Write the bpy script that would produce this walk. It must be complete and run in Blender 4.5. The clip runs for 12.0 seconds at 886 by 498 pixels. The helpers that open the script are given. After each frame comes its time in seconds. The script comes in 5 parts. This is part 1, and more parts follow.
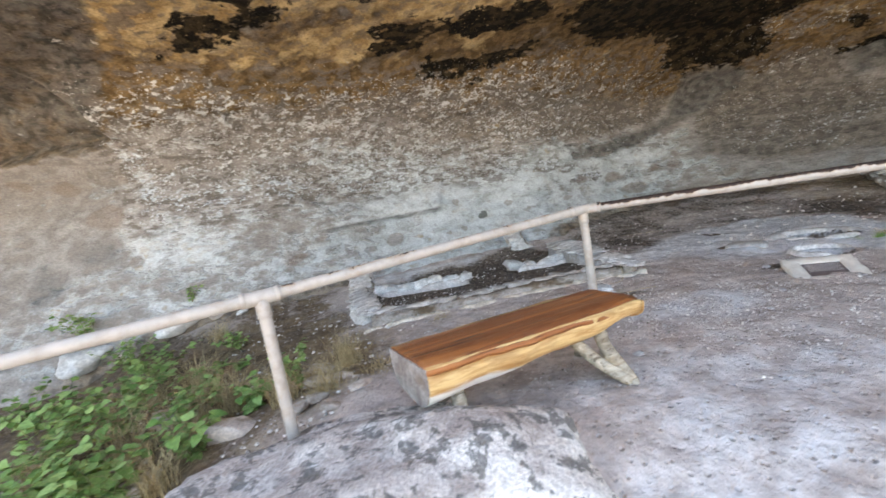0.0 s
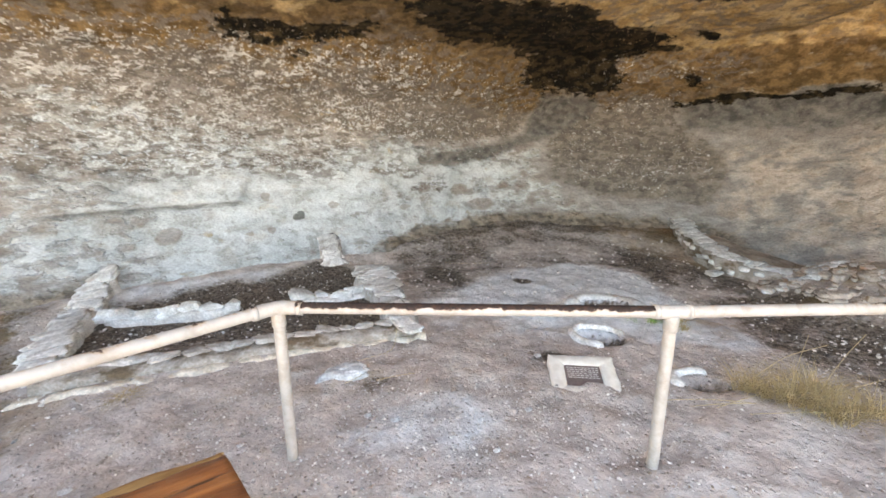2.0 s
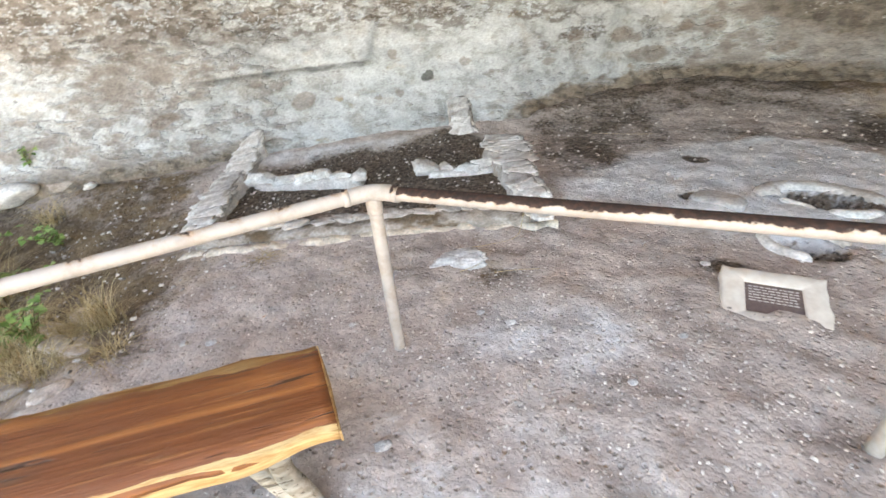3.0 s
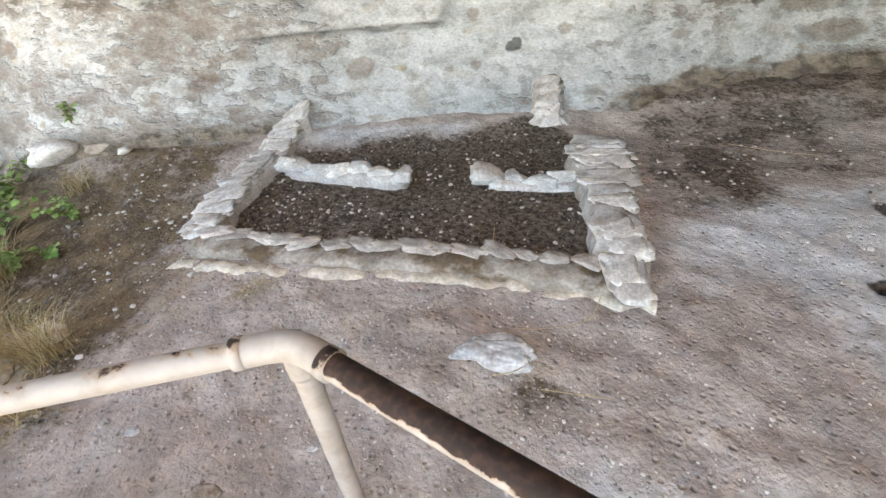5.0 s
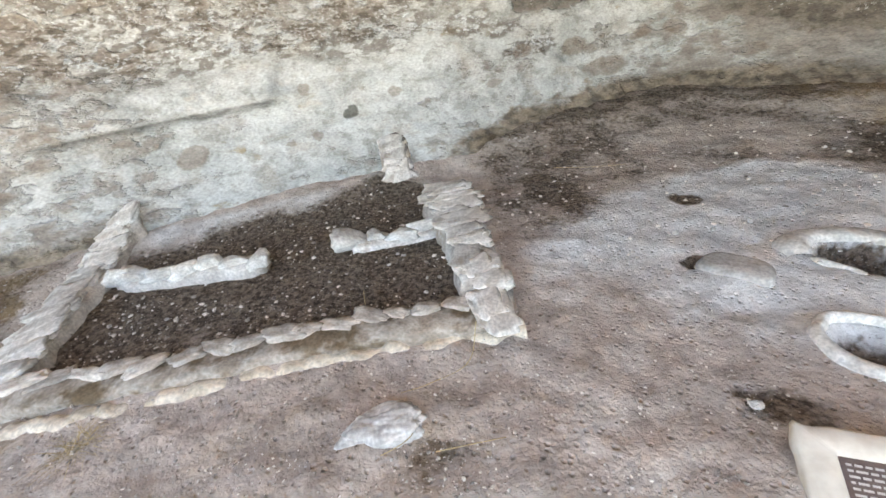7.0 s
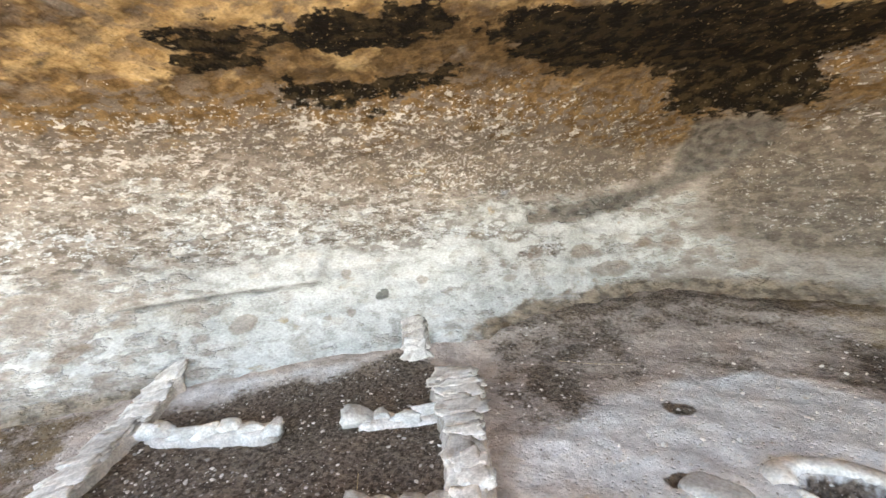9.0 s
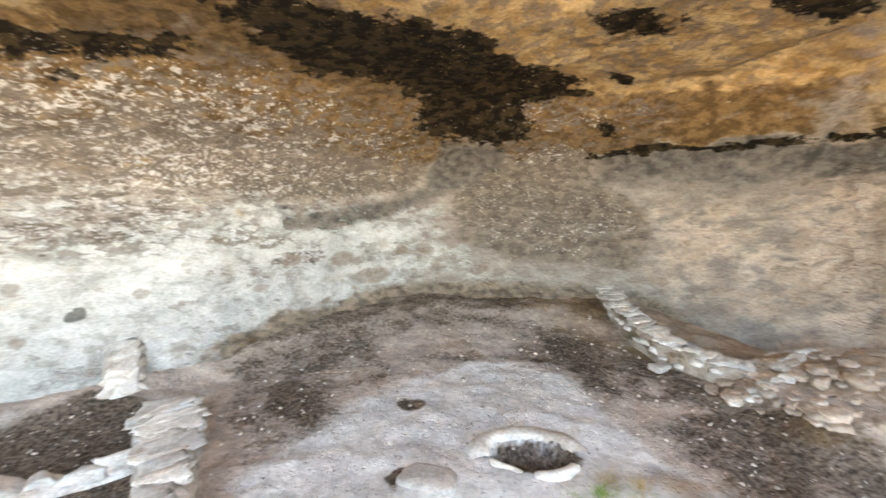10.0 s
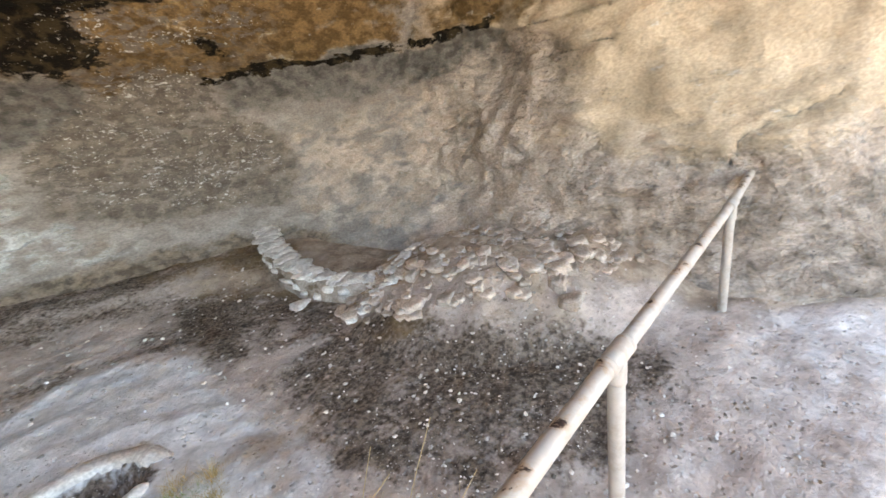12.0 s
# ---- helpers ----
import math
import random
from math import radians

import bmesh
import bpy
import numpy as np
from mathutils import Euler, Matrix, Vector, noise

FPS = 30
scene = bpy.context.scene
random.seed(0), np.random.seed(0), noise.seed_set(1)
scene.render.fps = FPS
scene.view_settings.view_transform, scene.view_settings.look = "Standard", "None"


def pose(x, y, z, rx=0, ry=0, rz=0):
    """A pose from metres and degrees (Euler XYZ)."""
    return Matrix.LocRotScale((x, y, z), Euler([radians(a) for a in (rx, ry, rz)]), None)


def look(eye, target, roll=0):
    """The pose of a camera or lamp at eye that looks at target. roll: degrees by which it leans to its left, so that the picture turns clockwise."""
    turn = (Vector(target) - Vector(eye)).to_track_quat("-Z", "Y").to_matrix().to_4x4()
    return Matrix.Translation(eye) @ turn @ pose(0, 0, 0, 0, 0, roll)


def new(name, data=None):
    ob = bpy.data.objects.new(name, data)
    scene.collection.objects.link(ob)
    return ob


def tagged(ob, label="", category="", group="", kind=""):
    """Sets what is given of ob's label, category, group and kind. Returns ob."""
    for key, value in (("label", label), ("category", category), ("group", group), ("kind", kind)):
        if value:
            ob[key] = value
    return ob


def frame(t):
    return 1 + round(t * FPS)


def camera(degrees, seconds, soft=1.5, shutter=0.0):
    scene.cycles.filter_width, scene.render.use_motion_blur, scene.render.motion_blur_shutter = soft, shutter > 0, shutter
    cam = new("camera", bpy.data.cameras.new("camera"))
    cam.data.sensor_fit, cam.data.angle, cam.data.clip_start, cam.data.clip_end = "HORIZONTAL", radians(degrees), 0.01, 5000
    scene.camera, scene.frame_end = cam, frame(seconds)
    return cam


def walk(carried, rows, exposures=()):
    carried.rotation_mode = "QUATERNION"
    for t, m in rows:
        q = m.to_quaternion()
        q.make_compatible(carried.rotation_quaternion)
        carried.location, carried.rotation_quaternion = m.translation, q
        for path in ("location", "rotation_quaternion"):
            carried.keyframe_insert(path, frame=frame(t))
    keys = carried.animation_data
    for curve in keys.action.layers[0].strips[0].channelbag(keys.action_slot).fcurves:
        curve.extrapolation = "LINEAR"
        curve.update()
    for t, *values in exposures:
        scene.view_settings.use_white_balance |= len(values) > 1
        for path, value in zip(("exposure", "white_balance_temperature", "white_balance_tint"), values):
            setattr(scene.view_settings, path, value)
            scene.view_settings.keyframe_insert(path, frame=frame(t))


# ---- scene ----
cam = camera(93.8, 12.0, 1.6, 0.2)
PATH = [
    (0, (0.037, -0.051, 1.463), (-0.468, 1.867, 1.209), -10.1),
    (0.5, (0.242, 0.251, 1.623), (-0.091, 2.201, 1.329), -7.8),
    (0.6, (0.286, 0.295, 1.646), (-0.064, 2.245, 1.368), -6.7),
    (1, (0.505, 0.466, 1.806), (0.063, 2.403, 1.577), -5.9),
    (1.5, (0.744, 0.706, 1.838), (0.406, 2.664, 1.609), -1.6),
    (2, (0.994, 0.979, 1.899), (0.987, 2.923, 1.432), -0.3),
    (2.5, (1.075, 1.22, 1.854), (0.783, 3.058, 1.121), -6.5),
    (3, (0.998, 1.454, 1.803), (0.375, 3.055, 0.78), -5.2),
    (3.5, (0.926, 1.74, 1.82), (0.21, 3.237, 0.703), -2.6),
    (3.7, (0.921, 1.855, 1.84), (0.144, 3.321, 0.723), -3.8),
    (5.3, (0.8, 2.472, 1.791), (-0.168, 3.782, 0.63), -5.5),
    (5.5, (0.821, 2.494, 1.780), (-0.248, 3.753, 0.659), -8.8),
    (6, (0.863, 2.532, 1.777), (-0.06, 3.923, 0.676), -9.8),
    (6.5, (0.906, 2.537, 1.778), (0.198, 4.083, 0.725), -8.7),
    (7, (0.942, 2.524, 1.809), (0.452, 4.188, 0.814), -8.6),
    (7.5, (0.962, 2.479, 1.861), (0.436, 4.243, 1.079), -9.6),
    (7.7, (0.932, 2.433, 1.898), (0.273, 4.213, 1.265), -8.9),
    (9.3, (1.373, 2.269, 2.121), (0.764, 4.161, 1.902), -3.5),
    (9.5, (1.433, 2.324, 2.111), (1.083, 4.281, 1.895), -2.5),
    (10, (1.618, 2.437, 2.038), (1.956, 4.392, 1.786), -0.7),
    (10.5, (1.886, 2.485, 2.073), (2.836, 4.213, 1.736), -0.1),
    (11, (2.248, 2.441, 2.009), (3.539, 3.908, 1.581), -1.9),
    (11.5, (2.543, 2.396, 1.977), (4.018, 3.619, 1.404), -3.5),
    (12, (2.874, 2.304, 1.964), (4.148, 3.692, 1.293), -8.9),
]
walk(cam, [(t, look(eye, target, roll)) for t, eye, target, roll in PATH], [(0.0, 2.80, 7600, 10), (0.5, 3.10, 7700, 10), (0.8, 3.18, 7700, 10), (1.5, 3.35, 7900, 10), (3.0, 3.35, 8500, 10),
    (5.5, 3.24, 8500, 10), (7.5, 3.45, 8500, 10), (9.5, 3.72, 8400, 10), (10.5, 3.86, 8600, 10), (11.4, 3.52, 7900, 10), (12.0, 3.46, 7900, 10)])



# ---- world, sun, exposure ----
world = bpy.data.worlds.new("world")
scene.world = world
world.use_nodes = True
sky = world.node_tree.nodes.new("ShaderNodeTexSky")
sky.sky_type, sky.sun_disc = "NISHITA", False
sky.sun_elevation, sky.sun_rotation = radians(58), radians(20)
sky.dust_density = 2.0
world.node_tree.links.new(sky.outputs["Color"], world.node_tree.nodes["Background"].inputs["Color"])
world.node_tree.nodes["Background"].inputs["Strength"].default_value = 0.15
sun = new("sun", bpy.data.lights.new("sun", "SUN"))
sun.data.energy, sun.data.angle, sun.data.color = 5.0, radians(0.6), (1.0, 0.94, 0.84)
# the sun stands behind the cliff: the alcove lies in open shade
sun.matrix_world = look((0, 0, 30), (0 - 30 * math.sin(radians(20)) / math.tan(radians(58)), 0 - 30 * math.cos(radians(20)) / math.tan(radians(58)), 0))


# ---- materials ----
class Nodes:
    """A node material, written in few words."""

    def __init__(self, name):
        self.mat = bpy.data.materials.new(name)
        self.mat.use_nodes = True
        self.tree = self.mat.node_tree
        self.bsdf = self.tree.nodes["Principled BSDF"]
        self.coords = self.tree.nodes.new("ShaderNodeTexCoord").outputs["Object"]

    def put(self, socket, value):
        if isinstance(value, bpy.types.NodeSocket):
            self.tree.links.new(value, socket)
        elif isinstance(value, tuple):
            socket.default_value = (*value, 1) if len(value) == 3 and len(socket.default_value) == 4 else value
        else:
            socket.default_value = value

    def stretch(self, scale, move=(0, 0, 0), turn=0):
        n = self.tree.nodes.new("ShaderNodeMapping")
        self.put(n.inputs["Vector"], self.coords)
        n.inputs["Scale"].default_value, n.inputs["Location"].default_value = scale, move
        n.inputs["Rotation"].default_value = (0, 0, radians(turn))
        return n.outputs["Vector"]

    def noise(self, scale, detail=4, rough=0.55, vector=None, warp=0.0):
        n = self.tree.nodes.new("ShaderNodeTexNoise")
        self.put(n.inputs["Vector"], vector or self.coords)
        n.inputs["Scale"].default_value, n.inputs["Detail"].default_value = scale, detail
        n.inputs["Roughness"].default_value, n.inputs["Distortion"].default_value = rough, warp
        return n.outputs["Fac"]

    def cells(self, scale, vector=None, feature="F1", out="Distance"):
        n = self.tree.nodes.new("ShaderNodeTexVoronoi")
        n.feature = feature
        self.put(n.inputs["Vector"], vector or self.coords)
        n.inputs["Scale"].default_value = scale
        return n.outputs[out]

    def calc(self, op, a, b=0.0, c=0.0):
        n = self.tree.nodes.new("ShaderNodeMath")
        n.operation = op
        for socket, v in zip(n.inputs, (a, b, c)):
            self.put(socket, v)
        return n.outputs[0]

    def step(self, v, low, high, to_low=0.0, to_high=1.0):
        n = self.tree.nodes.new("ShaderNodeMapRange")
        n.interpolation_type = "SMOOTHSTEP"
        for key, x in (("Value", v), ("From Min", low), ("From Max", high), ("To Min", to_low), ("To Max", to_high)):
            self.put(n.inputs[key], x)
        return n.outputs[0]

    def mix(self, k, a, b, kind="MIX"):
        n = self.tree.nodes.new("ShaderNodeMix")
        n.data_type, n.blend_type = "RGBA", kind
        self.put(n.inputs[0], k), self.put(n.inputs[6], a), self.put(n.inputs[7], b)
        return n.outputs[2]

    def attr(self, name):
        n = self.tree.nodes.new("ShaderNodeAttribute")
        n.attribute_name = name
        return n.outputs["Fac"]

    def shade(self, colour, k, depth):
        """Lighter and darker by a factor about 1."""
        return self.mix(1.0, colour, self.grey(self.step(k, 0.3, 0.7, 1 - depth, 1 + depth)), "MULTIPLY")

    def grey(self, v):
        n = self.tree.nodes.new("ShaderNodeCombineColor")
        for s in n.inputs:
            self.put(s, v)
        return n.outputs[0]

    def random(self):
        return self.tree.nodes.new("ShaderNodeObjectInfo").outputs["Random"]

    def bump(self, height, distance, strength=1.0, after=None):
        n = self.tree.nodes.new("ShaderNodeBump")
        n.inputs["Distance"].default_value, n.inputs["Strength"].default_value = distance, strength
        self.put(n.inputs["Height"], height)
        if after:
            self.put(n.inputs["Normal"], after)
        return n.outputs["Normal"]

    def done(self, colour, rough=0.9, normal=None, metal=0.0, gloss=0.3):
        self.put(self.bsdf.inputs["Base Color"], colour)
        self.put(self.bsdf.inputs["Roughness"], rough)
        self.put(self.bsdf.inputs["Metallic"], metal)
        self.put(self.bsdf.inputs["Specular IOR Level"], gloss)
        if normal:
            self.put(self.bsdf.inputs["Normal"], normal)
        return self.mat


def rock_material():
    """Sandstone of the alcove: grey-tan rock, chalky lower wall, flaking brown crust, ochre roof, soot."""
    n = Nodes("alcove_sandstone")
    bed = n.stretch((1, 1, 2.0))
    big, mid, fine = n.noise(0.9, 4, 0.55, bed), n.noise(4.2, 4, 0.55, bed, 0.2), n.noise(38, 2, 0.5, bed)
    chips = n.noise(9.5, 5, 0.62, n.stretch((1, 1, 2.2)), 0.3)
    small = n.noise(27, 3, 0.55, n.stretch((1, 1, 1.6), (3, 1, 8)), 0.2)
    lumps = n.noise(7.5, 3, 0.55, n.stretch((1, 1, 1.4), (9, 4, 2)))
    cloud = n.noise(2.2, 4, 0.55, n.stretch((1, 1, 1.5), (5, 2, 1)))

    def wob(a, b, c):
        v = n.calc("MULTIPLY", n.calc("SUBTRACT", mid, 0.5), a)
        v = n.calc("ADD", v, n.calc("MULTIPLY", n.calc("SUBTRACT", big, 0.5), b))
        return n.calc("ADD", v, n.calc("MULTIPLY", n.calc("SUBTRACT", chips, 0.5), c))

    def zone(name, wander, low, high, most=1.0):
        return n.step(n.calc("ADD", n.attr(name), wander), low, high, 0, most)
    soft, ragged = wob(1.6, 1.4, 0.5), wob(1.5, 0.8, 2.0)
    colour = n.mix(n.step(mid, 0.38, 0.62), (0.27, 0.243, 0.217), (0.375, 0.345, 0.315))
    buff = n.mix(n.step(cloud, 0.40, 0.60), (0.40, 0.325, 0.262), (0.53, 0.448, 0.375))
    buff = n.mix(n.step(lumps, 0.52, 0.64, 0, 0.45), buff, (0.54, 0.47, 0.41))
    buff = n.mix(n.step(chips, 0.56, 0.64, 0, 0.35), buff, (0.26, 0.20, 0.155))
    smoothed = n.mix(n.step(cloud, 0.38, 0.62), (0.40, 0.32, 0.228), (0.47, 0.38, 0.276))
    buff = n.mix(zone("warm", wob(1.0, 0.6, 0.4), 0.1, 0.9), buff, smoothed)
    beige = zone("beige", soft, 0.05, 0.5)
    colour = n.mix(beige, colour, buff)
    crust = n.mix(n.step(lumps, 0.4, 0.6), (0.115, 0.094, 0.073), (0.225, 0.19, 0.155))
    colour = n.mix(zone("crust", wob(1.5, 1.3, 0.4), 0.15, 0.85, 0.9), colour, crust)
    pale = zone("pale", soft, 0.3, 0.75)
    chalk = n.mix(n.step(cloud, 0.36, 0.62), (0.42, 0.44, 0.432), (0.54, 0.56, 0.553))
    chalk = n.mix(n.step(n.noise(3.0, 4, 0.55, n.stretch((1, 1, 1.8), (2, 9, 4))), 0.54, 0.66, 0, 0.5), chalk, (0.36, 0.32, 0.275))
    mott = n.noise(5.5, 5, 0.62, n.stretch((1, 1, 1.5), (7, 3, 9)), 0.3)
    chalk = n.mix(n.step(mott, 0.52, 0.62, 0, 0.55), chalk, (0.255, 0.245, 0.225))
    chalk = n.mix(n.step(mott, 0.46, 0.36, 0, 0.5), chalk, (0.59, 0.61, 0.61))
    colour = n.mix(pale, colour, chalk)
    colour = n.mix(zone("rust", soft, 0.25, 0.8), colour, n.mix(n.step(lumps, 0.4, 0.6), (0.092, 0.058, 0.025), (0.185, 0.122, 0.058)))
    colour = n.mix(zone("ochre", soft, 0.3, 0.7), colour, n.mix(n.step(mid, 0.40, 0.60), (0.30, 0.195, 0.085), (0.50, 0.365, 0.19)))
    # smoked rock, and the shadow painted under the ledge
    colour = n.mix(zone("smoke_and_shade", wob(1.4, 1.2, 0.5), 0.15, 1.0, 0.9), colour, n.mix(n.step(lumps, 0.35, 0.65), (0.050, 0.050, 0.046), (0.150, 0.145, 0.134)))
    colour = n.mix(zone("bloom", ragged, 0.35, 0.8, 0.55), colour, (0.58, 0.605, 0.61))
    flaky = n.attr("flake")
    gap = n.step(n.noise(6.5, 4, 0.6, n.stretch((1, 1, 2.4), (3, 7, 0)), 0.3), 0.47, 0.57, 0, 0.9)
    colour = n.mix(n.calc("MULTIPLY", gap, n.calc("MULTIPLY", n.step(flaky, 0.05, 0.6, 0.0, 1), n.step(pale, 0, 1, 1, 0.8))), colour, (0.150, 0.128, 0.108))
    less = n.calc("ADD", n.calc("MULTIPLY", n.calc("SUBTRACT", flaky, 1.0), 0.22), n.calc("MULTIPLY", n.calc("SUBTRACT", n.noise(1.7, 4, 0.6, n.stretch((1, 1, 4.5), (2, 2, 6))), 0.52), 0.32))
    flake = n.calc("MAXIMUM", n.step(n.calc("ADD", chips, less), 0.55, 0.575), n.calc("MULTIPLY", n.step(n.calc("ADD", small, less), 0.555, 0.59), 0.65))
    light = n.mix(n.step(lumps, 0.40, 0.56), (0.37, 0.358, 0.333), (0.56, 0.555, 0.54))
    light = n.mix(n.step(small, 0.45, 0.6, 0, 0.5), light, (0.66, 0.66, 0.65))
    light = n.mix(n.calc("MAXIMUM", pale, n.step(n.attr("bloom"), 0.1, 0.36)), light, n.mix(n.step(small, 0.42, 0.6), (0.43, 0.465, 0.485), (0.63, 0.67, 0.69)))
    light = n.mix(n.attr("ochre"), light, (0.64, 0.48, 0.26))
    colour = n.mix(n.calc("MULTIPLY", flake, 0.85), colour, light)
    soot = zone("soot", wob(1.1, 0.3, 0.8), 0.08, 0.20)
    soot = n.calc("MULTIPLY", soot, n.step(n.calc("MAXIMUM", chips, small), 0.64, 0.70, 1, 0.4))
    colour = n.mix(soot, colour, n.mix(n.step(lumps, 0.45, 0.60), (0.007, 0.005, 0.003), (0.036, 0.026, 0.013)))
    colour = n.mix(zone("spot", wob(0.5, 0, 0.8), 0.25, 0.6, 0.6), colour, (0.235, 0.185, 0.145))
    dirt = n.mix(n.step(lumps, 0.38, 0.62), (0.105, 0.080, 0.058), (0.27, 0.215, 0.16))
    colour = n.mix(zone("foot", wob(1.2, 0.6, 0.8), 0.30, 0.85, 0.92), colour, dirt)
    colour = n.mix(zone("mark", wob(0.4, 0, 0.8), 0.4, 0.7, 0.85), colour, (0.085, 0.085, 0.075))
    pits = n.step(n.cells(15, n.stretch((1, 1, 1.7), (2, 6, 1))), 0.05, 0.16, 0.55, 0)
    colour = n.mix(n.calc("MULTIPLY", pits, n.step(n.noise(2.6, 3, 0.5, n.stretch((1, 1, 1), (9, 9, 1))), 0.48, 0.58)), colour, (0.12, 0.10, 0.085))
    colour = n.shade(colour, fine, 0.14)
    colour = n.shade(colour, small, 0.06)
    colour = n.shade(colour, big, 0.08)
    firm = n.calc("MULTIPLY", n.step(n.attr("warm"), 0.2, 0.8, 1, 0.35), n.step(n.attr("beige"), 0.2, 0.8, 1, 2.2))
    chalky = n.step(pale, 0.3, 1, 1, 0.55)
    coarse = n.bump(n.calc("MULTIPLY", n.calc("ADD", mid, n.calc("MULTIPLY", lumps, 0.6)), n.calc("MULTIPLY", firm, chalky)), 0.045, 1.0)
    knobs = n.calc("ADD", n.calc("MULTIPLY", chips, n.calc("MULTIPLY", n.step(flaky, 0.0, 0.5, 0.5, 1), chalky)), n.calc("MULTIPLY", flake, 0.3))
    rubbly = n.calc("MULTIPLY", n.noise(13, 6, 0.62, n.stretch((1, 1, 1.2), (4, 4, 4)), 0.3), n.calc("MULTIPLY", n.attr("beige"), n.step(n.attr("warm"), 0.2, 0.8, 1, 0.3)))
    coarse = n.bump(rubbly, 0.055, 1.0, coarse)
    normal = n.bump(n.calc("MULTIPLY", knobs, firm), 0.012, 0.8, coarse)
    return n.done(colour, 0.92, normal, gloss=0.15)


def ground_material():
    """Dusty alcove floor: grey trodden dust, dark soil, chalky crust, grit and dry litter."""
    n = Nodes("dusty_ground")
    big, mid, fine = n.noise(1.3, 4, 0.55), n.noise(5.0, 4, 0.58), n.noise(48, 2, 0.5)
    lumps = n.noise(14, 3, 0.55)
    crumbs = n.noise(27, 3, 0.55)
    wob = n.calc("ADD", n.calc("MULTIPLY", n.calc("SUBTRACT", mid, 0.5), 1.8), n.calc("MULTIPLY", n.calc("SUBTRACT", big, 0.5), 1.5))
    grainy = n.calc("ADD", wob, n.calc("MULTIPLY", n.calc("SUBTRACT", crumbs, 0.5), 1.6))
    colour = n.mix(n.step(mid, 0.36, 0.64), (0.455, 0.386, 0.343), (0.61, 0.535, 0.482))
    colour = n.mix(n.step(n.noise(2.4, 4, 0.6, n.stretch((1, 1, 1), (4, 9, 0))), 0.50, 0.64, 0, 0.45), colour, (0.31, 0.255, 0.22))
    colour = n.mix(n.step(n.calc("ADD", n.attr("chalk"), n.calc("MULTIPLY", wob, 0.7)), 0.1, 1.0, 0, 0.9), colour, n.mix(n.step(mid, 0.4, 0.6), (0.60, 0.60, 0.60), (0.76, 0.76, 0.76)))
    colour = n.mix(n.step(n.calc("ADD", n.attr("tan"), n.calc("MULTIPLY", wob, 0.7)), 0.3, 0.8, 0, 0.9), colour, n.mix(n.step(mid, 0.38, 0.62), (0.27, 0.20, 0.145), (0.46, 0.37, 0.285)))
    soil = n.step(n.calc("ADD", n.attr("soil"), n.calc("MULTIPLY", grainy, 0.75)), 0.2, 0.85)
    crumbly = n.noise(30, 6, 0.68, n.stretch((1, 1, 1), (3, 7, 0)))
    dark = n.mix(n.step(crumbly, 0.38, 0.62), (0.062, 0.046, 0.035), (0.215, 0.172, 0.138))
    loam = n.mix(n.step(mid, 0.36, 0.64), (0.085, 0.055, 0.030), (0.235, 0.165, 0.095))
    dark = n.mix(n.step(n.attr("tan"), 0.2, 0.7, 0, 0.8), dark, loam)
    colour = n.mix(soil, colour, dark)
    colour = n.shade(colour, lumps, 0.10)
    colour = n.shade(colour, crumbs, 0.10)
    grit = n.step(n.cells(42), 0.12, 0.20, 1, 0)
    some = n.step(n.noise(4, 3), 0.44, 0.58)
    colour = n.mix(n.calc("MULTIPLY", n.calc("MULTIPLY", grit, some), n.step(soil, 0, 1, 0.55, 0.7)), colour, (0.62, 0.58, 0.53))
    specks = n.step(n.cells(24, n.stretch((1, 1, 1), (4, 1, 0))), 0.07, 0.14, 0.7, 0)
    colour = n.mix(n.calc("MULTIPLY", specks, n.step(n.noise(3, 3, 0.5, n.stretch((1, 1, 1), (8, 1, 0))), 0.46, 0.58)), colour, (0.15, 0.115, 0.09))
    still = n.step(n.attr("chalk"), 0.7, 1.2, 1, 0.3)
    coarse = n.bump(n.calc("MULTIPLY", n.noise(9, 5, 0.58, n.stretch((1, 1, 1), (6, 3, 0))), still), 0.030, 1.0)
    trodden = n.cells(11, n.stretch((1, 0.7, 1), (2, 5, 0), 35), "SMOOTH_F1")
    coarse = n.bump(n.calc("MULTIPLY", trodden, still), 0.010, 0.8, coarse)
    dents = n.step(n.cells(24, n.stretch((1, 1, 1), (4, 1, 0))), 0.08, 0.30)
    normal = n.bump(n.calc("ADD", n.calc("ADD", n.calc("MULTIPLY", grit, some), n.noise(40, 5, 0.68)), n.calc("MULTIPLY", dents, 0.9)), 0.011, 0.9, coarse)
    return n.done(colour, 0.95, normal, gloss=0.12)


def stone_material(name, low, high, stain=(0.25, 0.19, 0.13), stained=0.6, start=0.52):
    n = Nodes(name)
    r = n.random()
    mid, fine = n.noise(9, 3, 0.55), n.noise(60, 2)
    colour = n.mix(n.step(mid, 0.34, 0.64), low, high)
    colour = n.mix(n.step(n.noise(4, 4, 0.6, n.stretch((1, 1, 2), (2, 5, 1))), start, start + 0.14, 0, stained), colour, stain)
    colour = n.mix(1.0, colour, n.grey(n.step(r, 0, 1, 0.78, 1.12)), "MULTIPLY")
    colour = n.shade(colour, fine, 0.18)
    return n.done(colour, 0.92, n.bump(fine, 0.0015, 0.6, n.bump(mid, 0.015, 0.8)), gloss=0.15)


